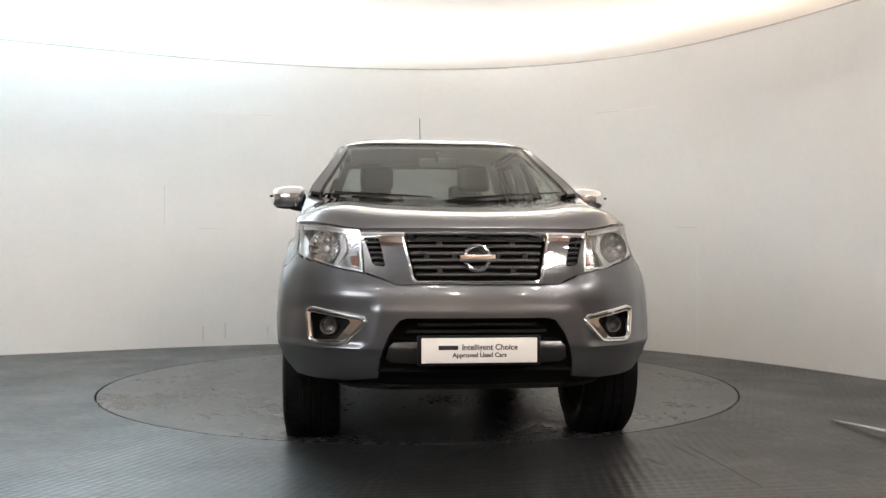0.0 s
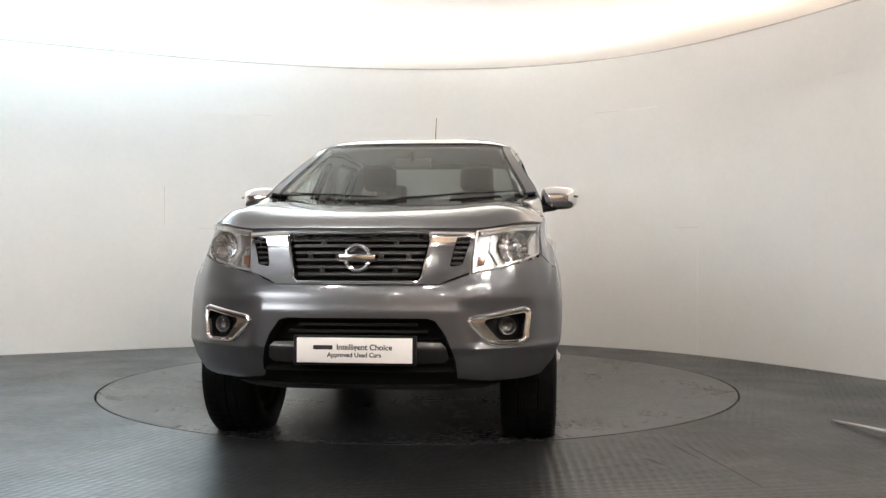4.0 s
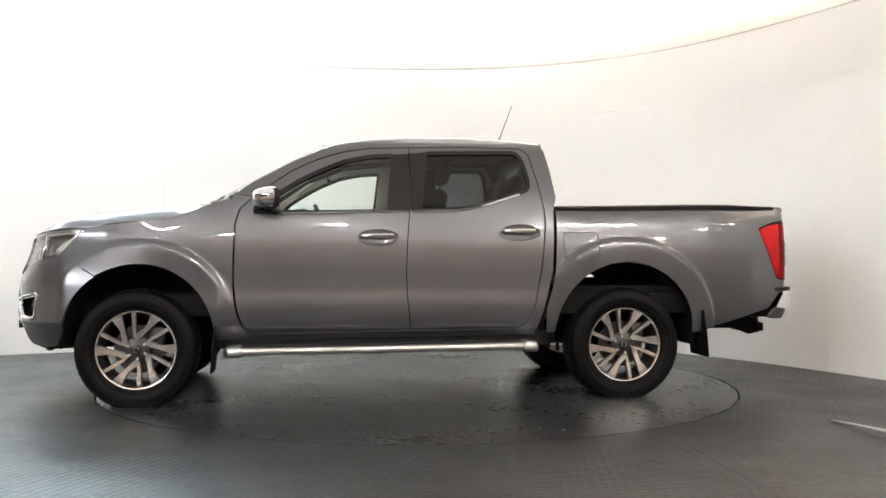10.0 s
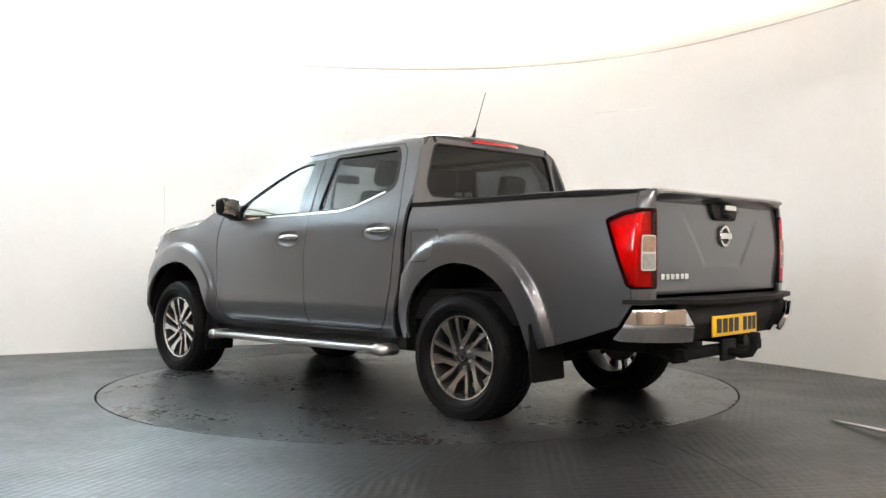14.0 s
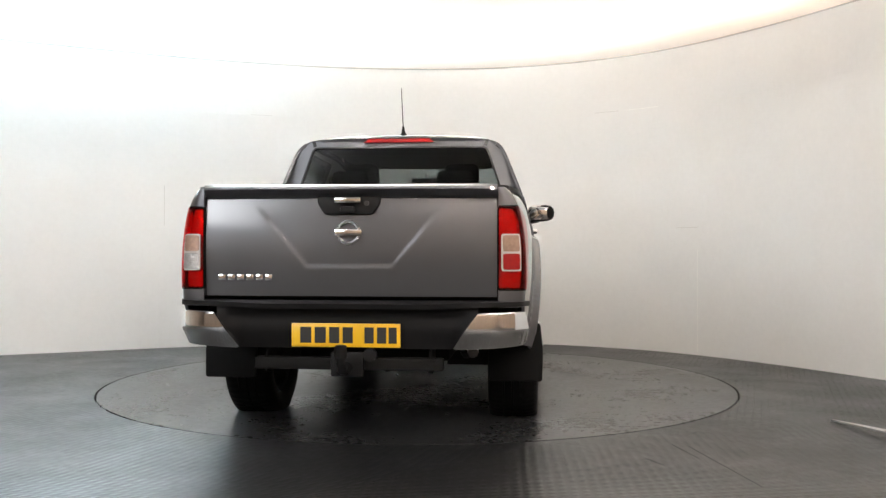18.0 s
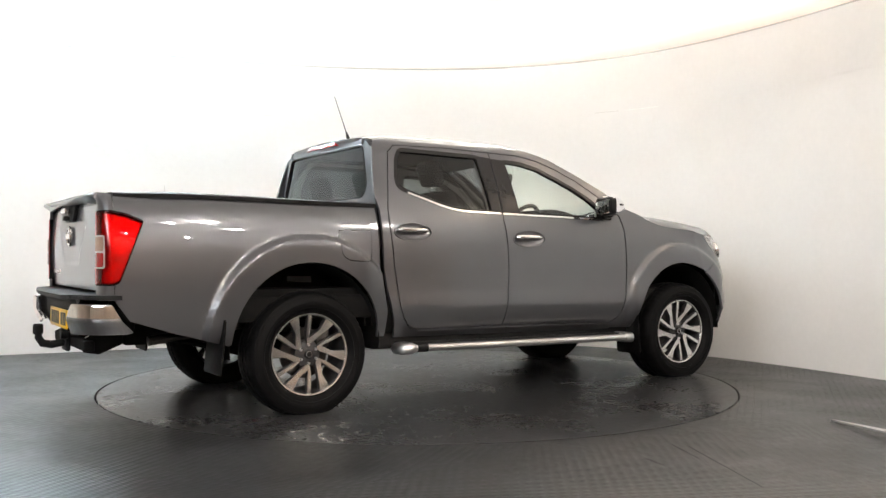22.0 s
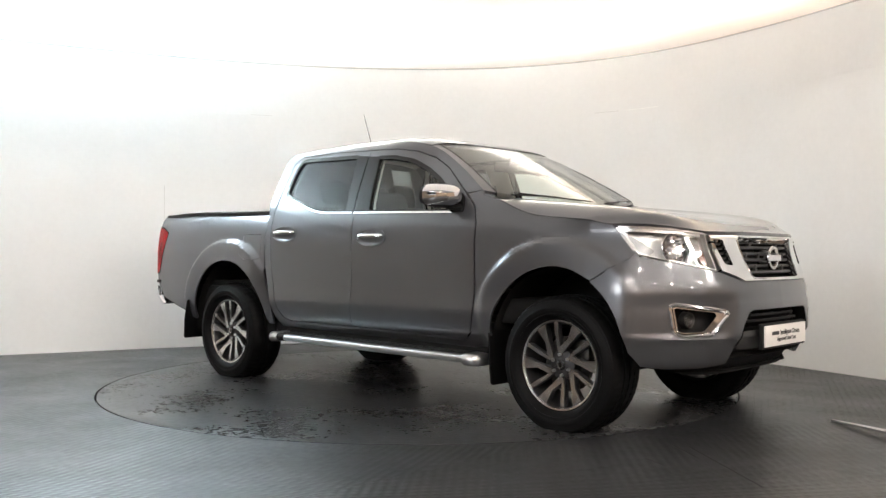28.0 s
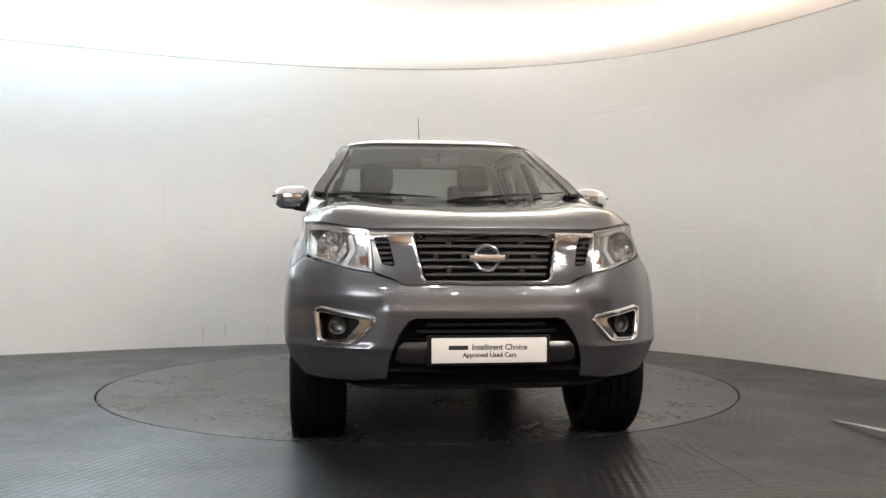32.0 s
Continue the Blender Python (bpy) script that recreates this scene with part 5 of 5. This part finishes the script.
# mirrors
for sg in (1, -1):
    i = 0 if sg > 0 else 1
    fl = lambda b: b if sg > 0 else mirrored(b)
    bm = bmesh.new()
    bmesh.ops.create_uvsphere(bm, u_segments=32, v_segments=20, radius=1.0)
    for v in bm.verts:
        x, y, z = v.co
        p = lambda q, e: math.copysign(abs(q) ** e, q)
        x, y, z = p(x, 0.75), p(y, 0.62), p(z, 0.62)
        if x < -0.35:
            x = -0.35 + (x + 0.35) * 0.25
        taper = 1 - 0.14 * (y * 0.5 + 0.5) - 0.22 * max(0, x)
        v.co = Vector((0.745 + 0.10 * x + 0.02 * (1 - y) - 0.022 * max(0, y) ** 2, 0.957 + 0.108 * y * (1 - 0.06 * max(0, x)), 1.303 + 0.076 * z * taper))
    cap = bm.copy()
    bmesh.ops.delete(cap, geom=[f for f in cap.faces if f.calc_center_median().z < 1.247 or f.calc_center_median().x < 0.722], context="FACES")
    for v in cap.verts:
        v.co = Vector((0.745, 0.957, 1.303)) + (v.co - Vector((0.745, 0.957, 1.303))) * 1.035
    shell = tp("door_mirror", fl(bm), BLACK, None, "chrome-capped door mirror")
    tp("mirror_cap", fl(cap), CHROME, shell, "chrome cap")
    tp("cap_groove", fl(tube([(0.838, 0.870, 1.306), (0.842, 0.93, 1.308), (0.832, 0.99, 1.310), (0.803, 1.048, 1.311), (0.765, 1.068, 1.312)], 0.0075, 6)), SATIN, shell)
    pl = rounded([(0.868, 1.245), (1.045, 1.25), (1.05, 1.35), (0.875, 1.362)], 0.03)
    tp("mirror_glass", fl(prism(pl, lambda u, v, w: (0.704 - w, u, v), 0.004, 0.001)), CHROME, shell, "mirror glass")
    tp("mirror_arm", fl(tube([(0.83, 0.83, 1.235), (0.81, 0.88, 1.232), (0.785, 0.93, 1.238)], [0.036, 0.032, 0.026], 12, flat=0.55)), BLACK, shell)
    tp("mirror_foot", fl(sheet(off(SL, -0.006), rounded([(0.855, 1.30), (0.80, 1.345), (0.755, 1.285), (0.745, 1.212), (0.87, 1.206)], 0.02), flip=True, thick=0.012)), BLACK, shell)

# door handles
for (cx, cz, dd) in ((0.073, 1.058, doors_f), (-0.862, 1.094, doors_r)):
    el = [(cx + 0.138 * math.cos(a * math.pi / 16), cz + 0.059 * math.sin(a * math.pi / 16)) for a in range(32)]

    def bowl(x, z, cx=cx, cz=cz):
        r2 = min(1.0, ((x - cx) / 0.138) ** 2 + ((z - cz) / 0.059) ** 2)
        return (x, cab_side(x, z) - 0.017 * (1 - r2) ** 0.5 + 0.001, z)
    tp2("handle_cup", sheet(bowl, el, flip=True, thick=0.004, cell=0.009), PAINT, dd)
    tp2("cup_rim", band(SL, el, 0.009, 0.010, True, 0.006, True), PAINT, dd)
    y = cab_side(cx, cz + 0.012)
    tp2("door_handle", tube([(cx + 0.108, y - 0.004, cz + 0.012), (cx + 0.09, y + 0.014, cz + 0.012), (cx + 0.03, y + 0.026, cz + 0.012), (cx - 0.04, y + 0.026, cz + 0.013), (cx - 0.09, y + 0.018, cz + 0.013), (cx - 0.106, y - 0.004, cz + 0.013)],
                            [0.012, 0.0145, 0.0155, 0.0165, 0.017, 0.013], 12), CHROME, dd, "chrome door handle")

# tail: corner surface, lamps, tailgate, bumper
def tail(s, z):
    if s < 0.5:
        x = -2.545 - 0.31 * s
        return (x, bed_side(x, z), z)
    t = (s - 0.5) / 0.5 * math.pi / 2
    bs = bed_side(-2.70, z)
    return (-2.70 - 0.064 * math.sin(t), 0.720 + (bs - 0.720) * math.cos(t), z)


tl = rounded([(0.0, 1.128), (0.40, 0.80), (0.50, 0.785), (1.0, 0.785), (1.0, 1.178), (0.55, 1.182), (0.28, 1.166)], 0.02)
for sg in (1, -1):
    fl = lambda b: b if sg > 0 else mirrored(b)
    tp("bed_corner", fl(sheet(tail, [(0.49, 1.184), (1.0, 1.181), (1.0, 1.272), (0.49, 1.275)], thick=0.015, cell=0.05, cell_v=0.02)), PAINT)
    tp("bed_corner", fl(sheet(tail, [(0.49, 0.70), (1.0, 0.70), (1.0, 0.782), (0.49, 0.782)], thick=0.015, cell=0.05, cell_v=0.02)), PAINT)
    lampo = tp("tail_lamp", fl(sheet(lambda s, z: Vector(out(tail, -0.028)(s, z)), tl, thick=0.01, cell=0.035, cell_v=0.013)), RED_BACK, None, "red wraparound tail lamp with clear inserts")
    tp("lamp_gasket", fl(band(tail, dense(tl, 0.04, True), 0.012, 0.03, True, 0.002)), PAINT_DARK, lampo)
    tp("lamp_lens", fl(sheet(lambda s, z: Vector(out(tail, 0.005)(s, z)), tl, thick=0.005, cell=0.035, cell_v=0.013)), RED_GLASS, lampo, "clear red lens")
    lift = lambda d: (lambda s, z: Vector(out(tail, d + 0.006)(s, z)))
    ins = rounded([(0.70, 0.872), (0.965, 0.872), (0.965, 1.050), (0.70, 1.050)], 0.02)
    tp("insert_frame", fl(sheet(lift(0.002), ins, thick=0.004, cell=0.03, cell_v=0.012)), INSERT, lampo, "grey insert frame")
    up = rounded([(0.725, 0.966), (0.945, 0.966), (0.945, 1.043), (0.725, 1.043)], 0.015)
    lo = rounded([(0.725, 0.879), (0.945, 0.879), (0.945, 0.956), (0.725, 0.956)], 0.015)
    tp("indicator_window", fl(sheet(lift(0.005), up, thick=0.003, cell=0.03, cell_v=0.012)), material("indicator_lens", (0.40, 0.27, 0.21), rough=0.15, metal=0.4, bump=0.003, scale=50, vary=0.3), lampo, "clear amber indicator window")
    tp("reverse_window", fl(sheet(lift(0.005), lo, thick=0.003, cell=0.03, cell_v=0.012)), CLEAR_LAMP if sg > 0 else RED_DARK, lampo)


def gate(y, z):
    a = abs(y)
    x = -2.746 - 0.018 * math.sin(math.pi * min(max((z - 0.74) / 0.5, 0), 1)) + 0.012 * (a / 0.72) ** 2
    w = 0.215 + 0.85 * max(0, z - 0.905)       # half-width of the pressed panel
    k = step(w + 0.014, w - 0.010, a) * step(0.882, 0.903, z) * step(1.22, 1.06, z)
    return (x + 0.0042 * k, y, z)


gate_out = [(-0.714, 0.748), (0.714, 0.748), (0.714, 1.272), (-0.714, 1.272)]
tailgate = tp("tailgate", sheet(gate, gate_out, flip=True, thick=0.03, cell=0.011), PAINT)
bm = bmesh.new()
rows = []
for k in range(41):
    y = -0.716 + 1.432 * k / 40
    e = 1 - (abs(y) / 0.716) ** 12
    d = 0.028 + 0.052 * e
    rows.append([bm.verts.new(p) for p in ((-2.70, y, 1.284), (-2.754 - d * 0.4, y, 1.287), (-2.749 - d, y, 1.272), (-2.751 - d, y, 1.262), (-2.751 - d * 0.5, y, 1.238), (-2.752, y, 1.222), (-2.70, y, 1.222))])
for A, B in zip(rows, rows[1:]):
    for k in range(7):
        bm.faces.new([A[k], A[(k + 1) % 7], B[(k + 1) % 7], B[k]])
bm.faces.new(rows[0]), bm.faces.new(rows[-1])
bmesh.ops.recalc_face_normals(bm, faces=bm.faces)
tp("tailgate_spoiler", bm, PAINT, tailgate)
bez = rounded([(-0.118, 1.142), (0.118, 1.142), (0.155, 1.20), (0.150, 1.243), (-0.150, 1.243), (-0.155, 1.20)], 0.02)
handle = tp("tailgate_handle", prism(bez, lambda u, v, w: (gate(0.3, v)[0] - 0.024 + w, u, v), 0.05, 0.006), BLACK, tailgate, "black tailgate handle with chrome bar")
tp("handle_bar", block(-2.809, -2.779, -0.066, 0.063, 1.196, 1.226, 0.006), CHROME, handle)
bm = bmesh.new()
bmesh.ops.create_cone(bm, cap_ends=True, segments=20, radius1=0.012, radius2=0.012, depth=0.01, matrix=pose(-2.794, -0.092, 1.196, 0, 90, 0))
tp("lock", bm, STEEL, handle)
tp("camera_pod", block(-2.809, -2.774, -0.035, 0.035, 1.150, 1.180, 0.01), BLACK, handle)
badge(gate(0, 1.056)[0] - 0.010, 1.056, -1, tailgate, 0.052, 0.066)
# product lettering as plain chrome bars
for k in range(6):
    y = 0.650 - 0.047 * k
    tp("name_bar", block(gate(y, 0.838)[0] - 0.004, gate(y, 0.838)[0] + 0.004, y - 0.036, y, 0.823, 0.853, 0.002), CHROME, tailgate, "plain chrome bar")
tp2("bed_rail_cap", sheet(lambda x, y: (x, y, 1.252 + 0.018 * step(-1.12, -2.3, x) + 0.006 - 0.010 * step(-2.35, -2.66, x) - 0.014 * step(0.70, 0.82, y)), [(-1.105, 0.66), (-2.69, 0.66), (-2.69, 0.765), (-2.4, 0.808), (-1.6, 0.825), (-1.105, 0.825)], cell=0.04, thick=0.025, flip=True), BLACK, (None, None), "black bed rail cap")
tp("bed_cover", sheet(lambda x, y: (x, y, 1.255 + 0.016 * step(-1.12, -2.3, x)), [(-1.13, -0.67), (-1.13, 0.67), (-2.69, 0.67), (-2.69, -0.67)], cell=0.2, thick=0.02, flip=True), BLACK, None, "black bed cover")
tp2("bed_front_post", block(-1.12, -1.105, 0.70, 0.80, 0.5, 1.25, 0.0), PAINT_DARK)
tp("bed_front", block(-1.16, -1.145, -0.78, 0.78, 0.5, 1.25, 0.0), PAINT_DARK)
tp("bed_floor", block(-2.70, -1.15, -0.78, 0.78, 0.70, 0.74, 0.0), UNDER)
tp("gate_gap", block(-2.70, -2.66, -0.72, 0.72, 0.66, 0.76, 0.0), PAINT_DARK)

rb = [(-2.862, 0.0), (-2.862, 0.28), (-2.860, 0.42), (-2.850, 0.56), (-2.820, 0.69), (-2.76, 0.79), (-2.69, 0.845), (-2.61, 0.872)]
rbx = curve([(i / 7, p[0]) for i, p in enumerate(rb)])
rby = curve([(i / 7, p[1]) for i, p in enumerate(rb)])


def rear(s, z):
    b = float(np.interp(z, (0.50, 0.588, 0.594, 0.670, 0.72), (-0.006, 0.024, 0.025, 0.024, 0.008)))
    fac = 0.012 * step(0.60, 0.50, z)
    return (rbx(abs(s)) + 0.022 - b + fac, math.copysign(rby(abs(s)) - 0.02 + b * 0.8, s), z)


wing = rounded([(0.50, 0.678), (0.43, 0.59), (0.395, 0.505), (0.70, 0.512), (0.93, 0.515), (0.985, 0.525), (0.92, 0.61), (0.86, 0.678), (0.70, 0.680)], 0.010)
mid_blk = [(-0.44, 0.50), (0.44, 0.50), (0.46, 0.60), (0.52, 0.712), (-0.52, 0.712), (-0.46, 0.60)]
rbump = tp("rear_bumper", sheet(lambda s, z: (rear(s, z)[0] + 0.045 * step(0.50, 0.38, abs(s)) * step(0.71, 0.66, z), rear(s, z)[1], z), mid_blk, flip=True, thick=0.02, cell=0.03, cell_v=0.02), BLACK, None, "black rear bumper with chrome ends")
for sg in (1, -1):
    fl = lambda b: b if sg > 0 else mirrored(b)
    tp("bumper_end", fl(sheet(lambda s, z: Vector(rear(s, z)) + Vector((-0.006 - 0.032 * step(1.0, 0.7, s), 0.004, 0)), wing, flip=True, thick=0.02, cell=0.014, cell_v=0.009)), CHROME, rbump, "chrome bumper end")
tp("bumper_step", sheet(lambda x, y: (x, y, 0.694 + 0.010 * step(-2.89, -2.86, x)), [(-2.66, -0.868), (-2.66, 0.868), (-2.75, 0.835), (-2.825, 0.745), (-2.866, 0.60), (-2.884, 0.40), (-2.884, -0.40), (-2.866, -0.60), (-2.825, -0.745), (-2.75, -0.835)], flip=True, thick=0.024, cell=0.03), BLACK, rbump)
tp("bumper_under", block(-2.70, -2.55, -0.70, 0.70, 0.515, 0.66, 0.02), UNDER, rbump)
rpl = tp("rear_plate", block(-2.834, -2.824, -0.262, 0.262, 0.511, 0.623, 0.003), PLATE_YELLOW, None, "yellow plate with dark bars")
for y0, y1 in ((0.225, 0.165), (0.155, 0.095), (0.085, 0.030), (0.020, -0.035), (-0.085, -0.135), (-0.145, -0.195), (-0.2, -0.245)):
    tp("plate_bar", block(-2.8355, -2.833, y1, y0 - 0.006, 0.530, 0.606, 0), INK, rpl, "plain dark bar")
# tow bar
towbar = tp("tow_bar", block(-2.775, -2.715, -0.46, 0.46, 0.395, 0.455, 0.008), UNDER, None, "black steel tow bar with ball")
tp("tow_bracket", block(-2.80, -2.775, -0.08, 0.08, 0.365, 0.485, 0.008), BLACK, towbar)
tp("tow_neck", tube([(-2.78, 0, 0.42), (-2.87, 0, 0.405), (-2.92, 0, 0.415), (-2.943, 0, 0.45), (-2.945, 0, 0.485)], [0.024, 0.024, 0.024, 0.022, 0.018], 12), BLACK, towbar)
tp("tow_ball_cover", tube([(-2.945, 0, 0.470), (-2.945, 0, 0.478), (-2.945, 0, 0.525), (-2.945, 0, 0.532)], [0.026, 0.030, 0.029, 0.022], 16), BLACK, towbar)
tp("socket", tube([(-2.80, -0.115, 0.475), (-2.84, -0.115, 0.475)], 0.032, 16), BLACK, towbar)
for sg in (1, -1):
    pl = [(-2.40, 0.50), (-2.70, 0.50), (-2.775, 0.455), (-2.765, 0.385), (-2.68, 0.37), (-2.56, 0.42)]
    tp("tow_side_plate", prism(pl, lambda u, v, w, S=sg: (u, S * 0.40 + w, v), 0.012), UNDER, towbar)

# brake light, aerial, wipers
tp("high_brake_light", prism(rounded([(-0.238, 1.694), (0.238, 1.694), (0.205, 1.722), (-0.205, 1.722)], 0.008), lambda u, v, w: (-1.088 + 0.35 * (v - 1.70) - 0.012 + w, u, v), 0.03, 0.003), RED, None, "red high brake light")
tp2("roof_drip", band(back_wall, [(0.585, 1.712), (0.572, 1.672)], 0.022, 0.01, False, 0.004, True), SATIN)
aer = tp("aerial", tube([(-0.875, 0, 1.768), (-0.885, 0, 1.785), (-0.900, 0, 1.83)], [0.026, 0.014, 0.006], 12), BLACK, None, "thin black roof aerial")
tp("aerial_rod", tube([(-0.899, 0, 1.825), (-0.993, 0, 2.075)], [0.0034, 0.0022], 6), BLACK, aer)
for y0, y1 in ((0.86, 0.03), (-0.13, -0.82)):
    a, b = Vector(screen(y0, 0.02)), Vector(screen(y1, 0.012))
    up = Vector((0.006, 0, 0.008))
    w = tp("wiper", tube([tuple(a + up), tuple(a.lerp(b, 0.5) + up * 1.1), tuple(b + up)], [0.0035, 0.005, 0.0035], 6), BLACK)
    tp("wiper_arm", tube([tuple(a.lerp(b, 0.45) + up * 1.6), tuple(b + Vector((0.05, -0.06, -0.01)))], [0.004, 0.006], 6), BLACK, w)

# cabin
tp("cabin_floor", block(-1.06, 1.1, -0.80, 0.80, 0.52, 0.60, 0.0), TRIM)
tp("headlining", sheet(lambda x, y: (x, y, roof(x, y)[2] - 0.045), [(-1.0, -0.56), (-1.0, 0.56), (0.30, 0.57), (0.38, 0.5), (0.41, 0), (0.38, -0.5), (0.30, -0.57)], cell=0.08, thick=0.006), HEADLINER)
dash_pl = [(1.18, 1.24), (1.00, 1.262), (0.78, 1.255), (0.60, 1.225), (0.52, 1.15), (0.55, 1.0), (0.70, 0.75), (1.18, 0.75)]
tp("dashboard", prism(rounded(dash_pl, 0.04), lambda u, v, w: (u, -0.76 + w, v), 1.52, 0.015), TRIM)
tp("instrument_hood", prism(rounded([(0.80, 1.24), (0.55, 1.20), (0.50, 1.275), (0.56, 1.295), (0.70, 1.28)], 0.02), lambda u, v, w: (u, -0.55 + w, v), 0.36, 0.02), TRIM)
ax = Vector((-0.90, 0, 0.42)).normalized()
q = ax.to_track_quat("Z", "Y").to_matrix().to_4x4()
wc = Vector((0.40, -0.37, 1.155))
circ = [tuple(wc + (q @ Vector((0.187 * math.cos(2 * math.pi * k / 40), 0.187 * math.sin(2 * math.pi * k / 40), 0)))) for k in range(40)]
swl = tp("steering_wheel", tube(circ, 0.016, 8, closed=True), TRIM)
tp("steering_hub", tube([tuple(wc - ax * 0.03), tuple(wc - ax * 0.06), tuple(wc - ax * 0.25)], [0.075, 0.075, 0.04], 14), TRIM, swl)
for a in (0, 180, 270):
    p = wc + (q @ Vector((0.18 * math.cos(radians(a)), 0.18 * math.sin(radians(a)), 0)))
    tp("steering_spoke", tube([tuple(wc - ax * 0.035), tuple(p)], 0.016, 6), TRIM, swl)
tp("rear_view_mirror", block(0.475, 0.505, -0.125, 0.125, 1.520, 1.590, 0.014), TRIM)
tp("mirror_stalk", tube([(0.50, 0, 1.57), (0.54, 0, 1.62)], 0.012, 8), TRIM)


def seat(x, y, w, zt, head):
    b = block(x - 0.25, x + 0.27, y - w, y + w, 0.72, 0.88, 0.05, seg=3)
    s = tp("seat", b, SEAT, None, "dark fabric car seat")
    bk = block(-0.06, 0.06, -w, w, 0.0, zt, 0.05, seg=3)
    for v in bk.verts:
        k = v.co.z / zt
        v.co.y *= 1 - 0.22 * k ** 3
    bk.transform(Matrix.Translation((x - 0.24, y, 0.82)) @ pose(0, 0, 0, 0, -16, 0))
    tp("seat_back", bk, SEAT, s)
    for hy in head:
        hb = block(-0.045, 0.045, -0.125, 0.125, 0.0, 0.19, 0.045, seg=3)
        hb.transform(Matrix.Translation((x - 0.24, y + hy, 0.82)) @ pose(0, 0, 0, 0, -16, 0) @ Matrix.Translation((0.005, 0, zt + 0.035)))
        h = tp("headrest", hb, SEAT, s)
        for d in (-0.05, 0.05):
            pb = tube([(0, d, zt - 0.02), (0, d, zt + 0.06)], 0.006, 6)
            pb.transform(Matrix.Translation((x - 0.24, y + hy, 0.82)) @ pose(0, 0, 0, 0, -16, 0))
            tp("headrest_post", pb, STEEL, s)


seat(0.02, 0.37, 0.25, 0.60, (0,))
seat(0.02, -0.37, 0.25, 0.60, (0,))
seat(-0.52, 0.0, 0.62, 0.50, (-0.36, 0.36))
for sg in (1, -1):
    tp("grab_handle", tube([(0.62, sg * 0.70, 1.43), (0.60, sg * 0.665, 1.45), (0.53, sg * 0.65, 1.50), (0.50, sg * 0.66, 1.53)], 0.012, 8), HEADLINER)
    a = [(0.90, sg * 0.735, 1.33), (0.70, sg * 0.685, 1.46), (0.50, sg * 0.63, 1.58), (0.38, sg * 0.585, 1.64)]
    tp("pillar_trim", tube(a, 0.018, 8), HEADLINER)
    tp("seat_belt", tube([(-0.17, sg * 0.66, 1.50), (-0.16, sg * 0.72, 1.10), (-0.16, sg * 0.75, 0.75)], 0.016, 6, flat=0.2), TRIM)


# ---- the table turns, with the truck ----
def motions():
    rows = [(t, pose(0, 0, 0, 0, 0, a)) for t, a in TURN]
    walk(truck, rows)
    walk(table, rows)


motions()
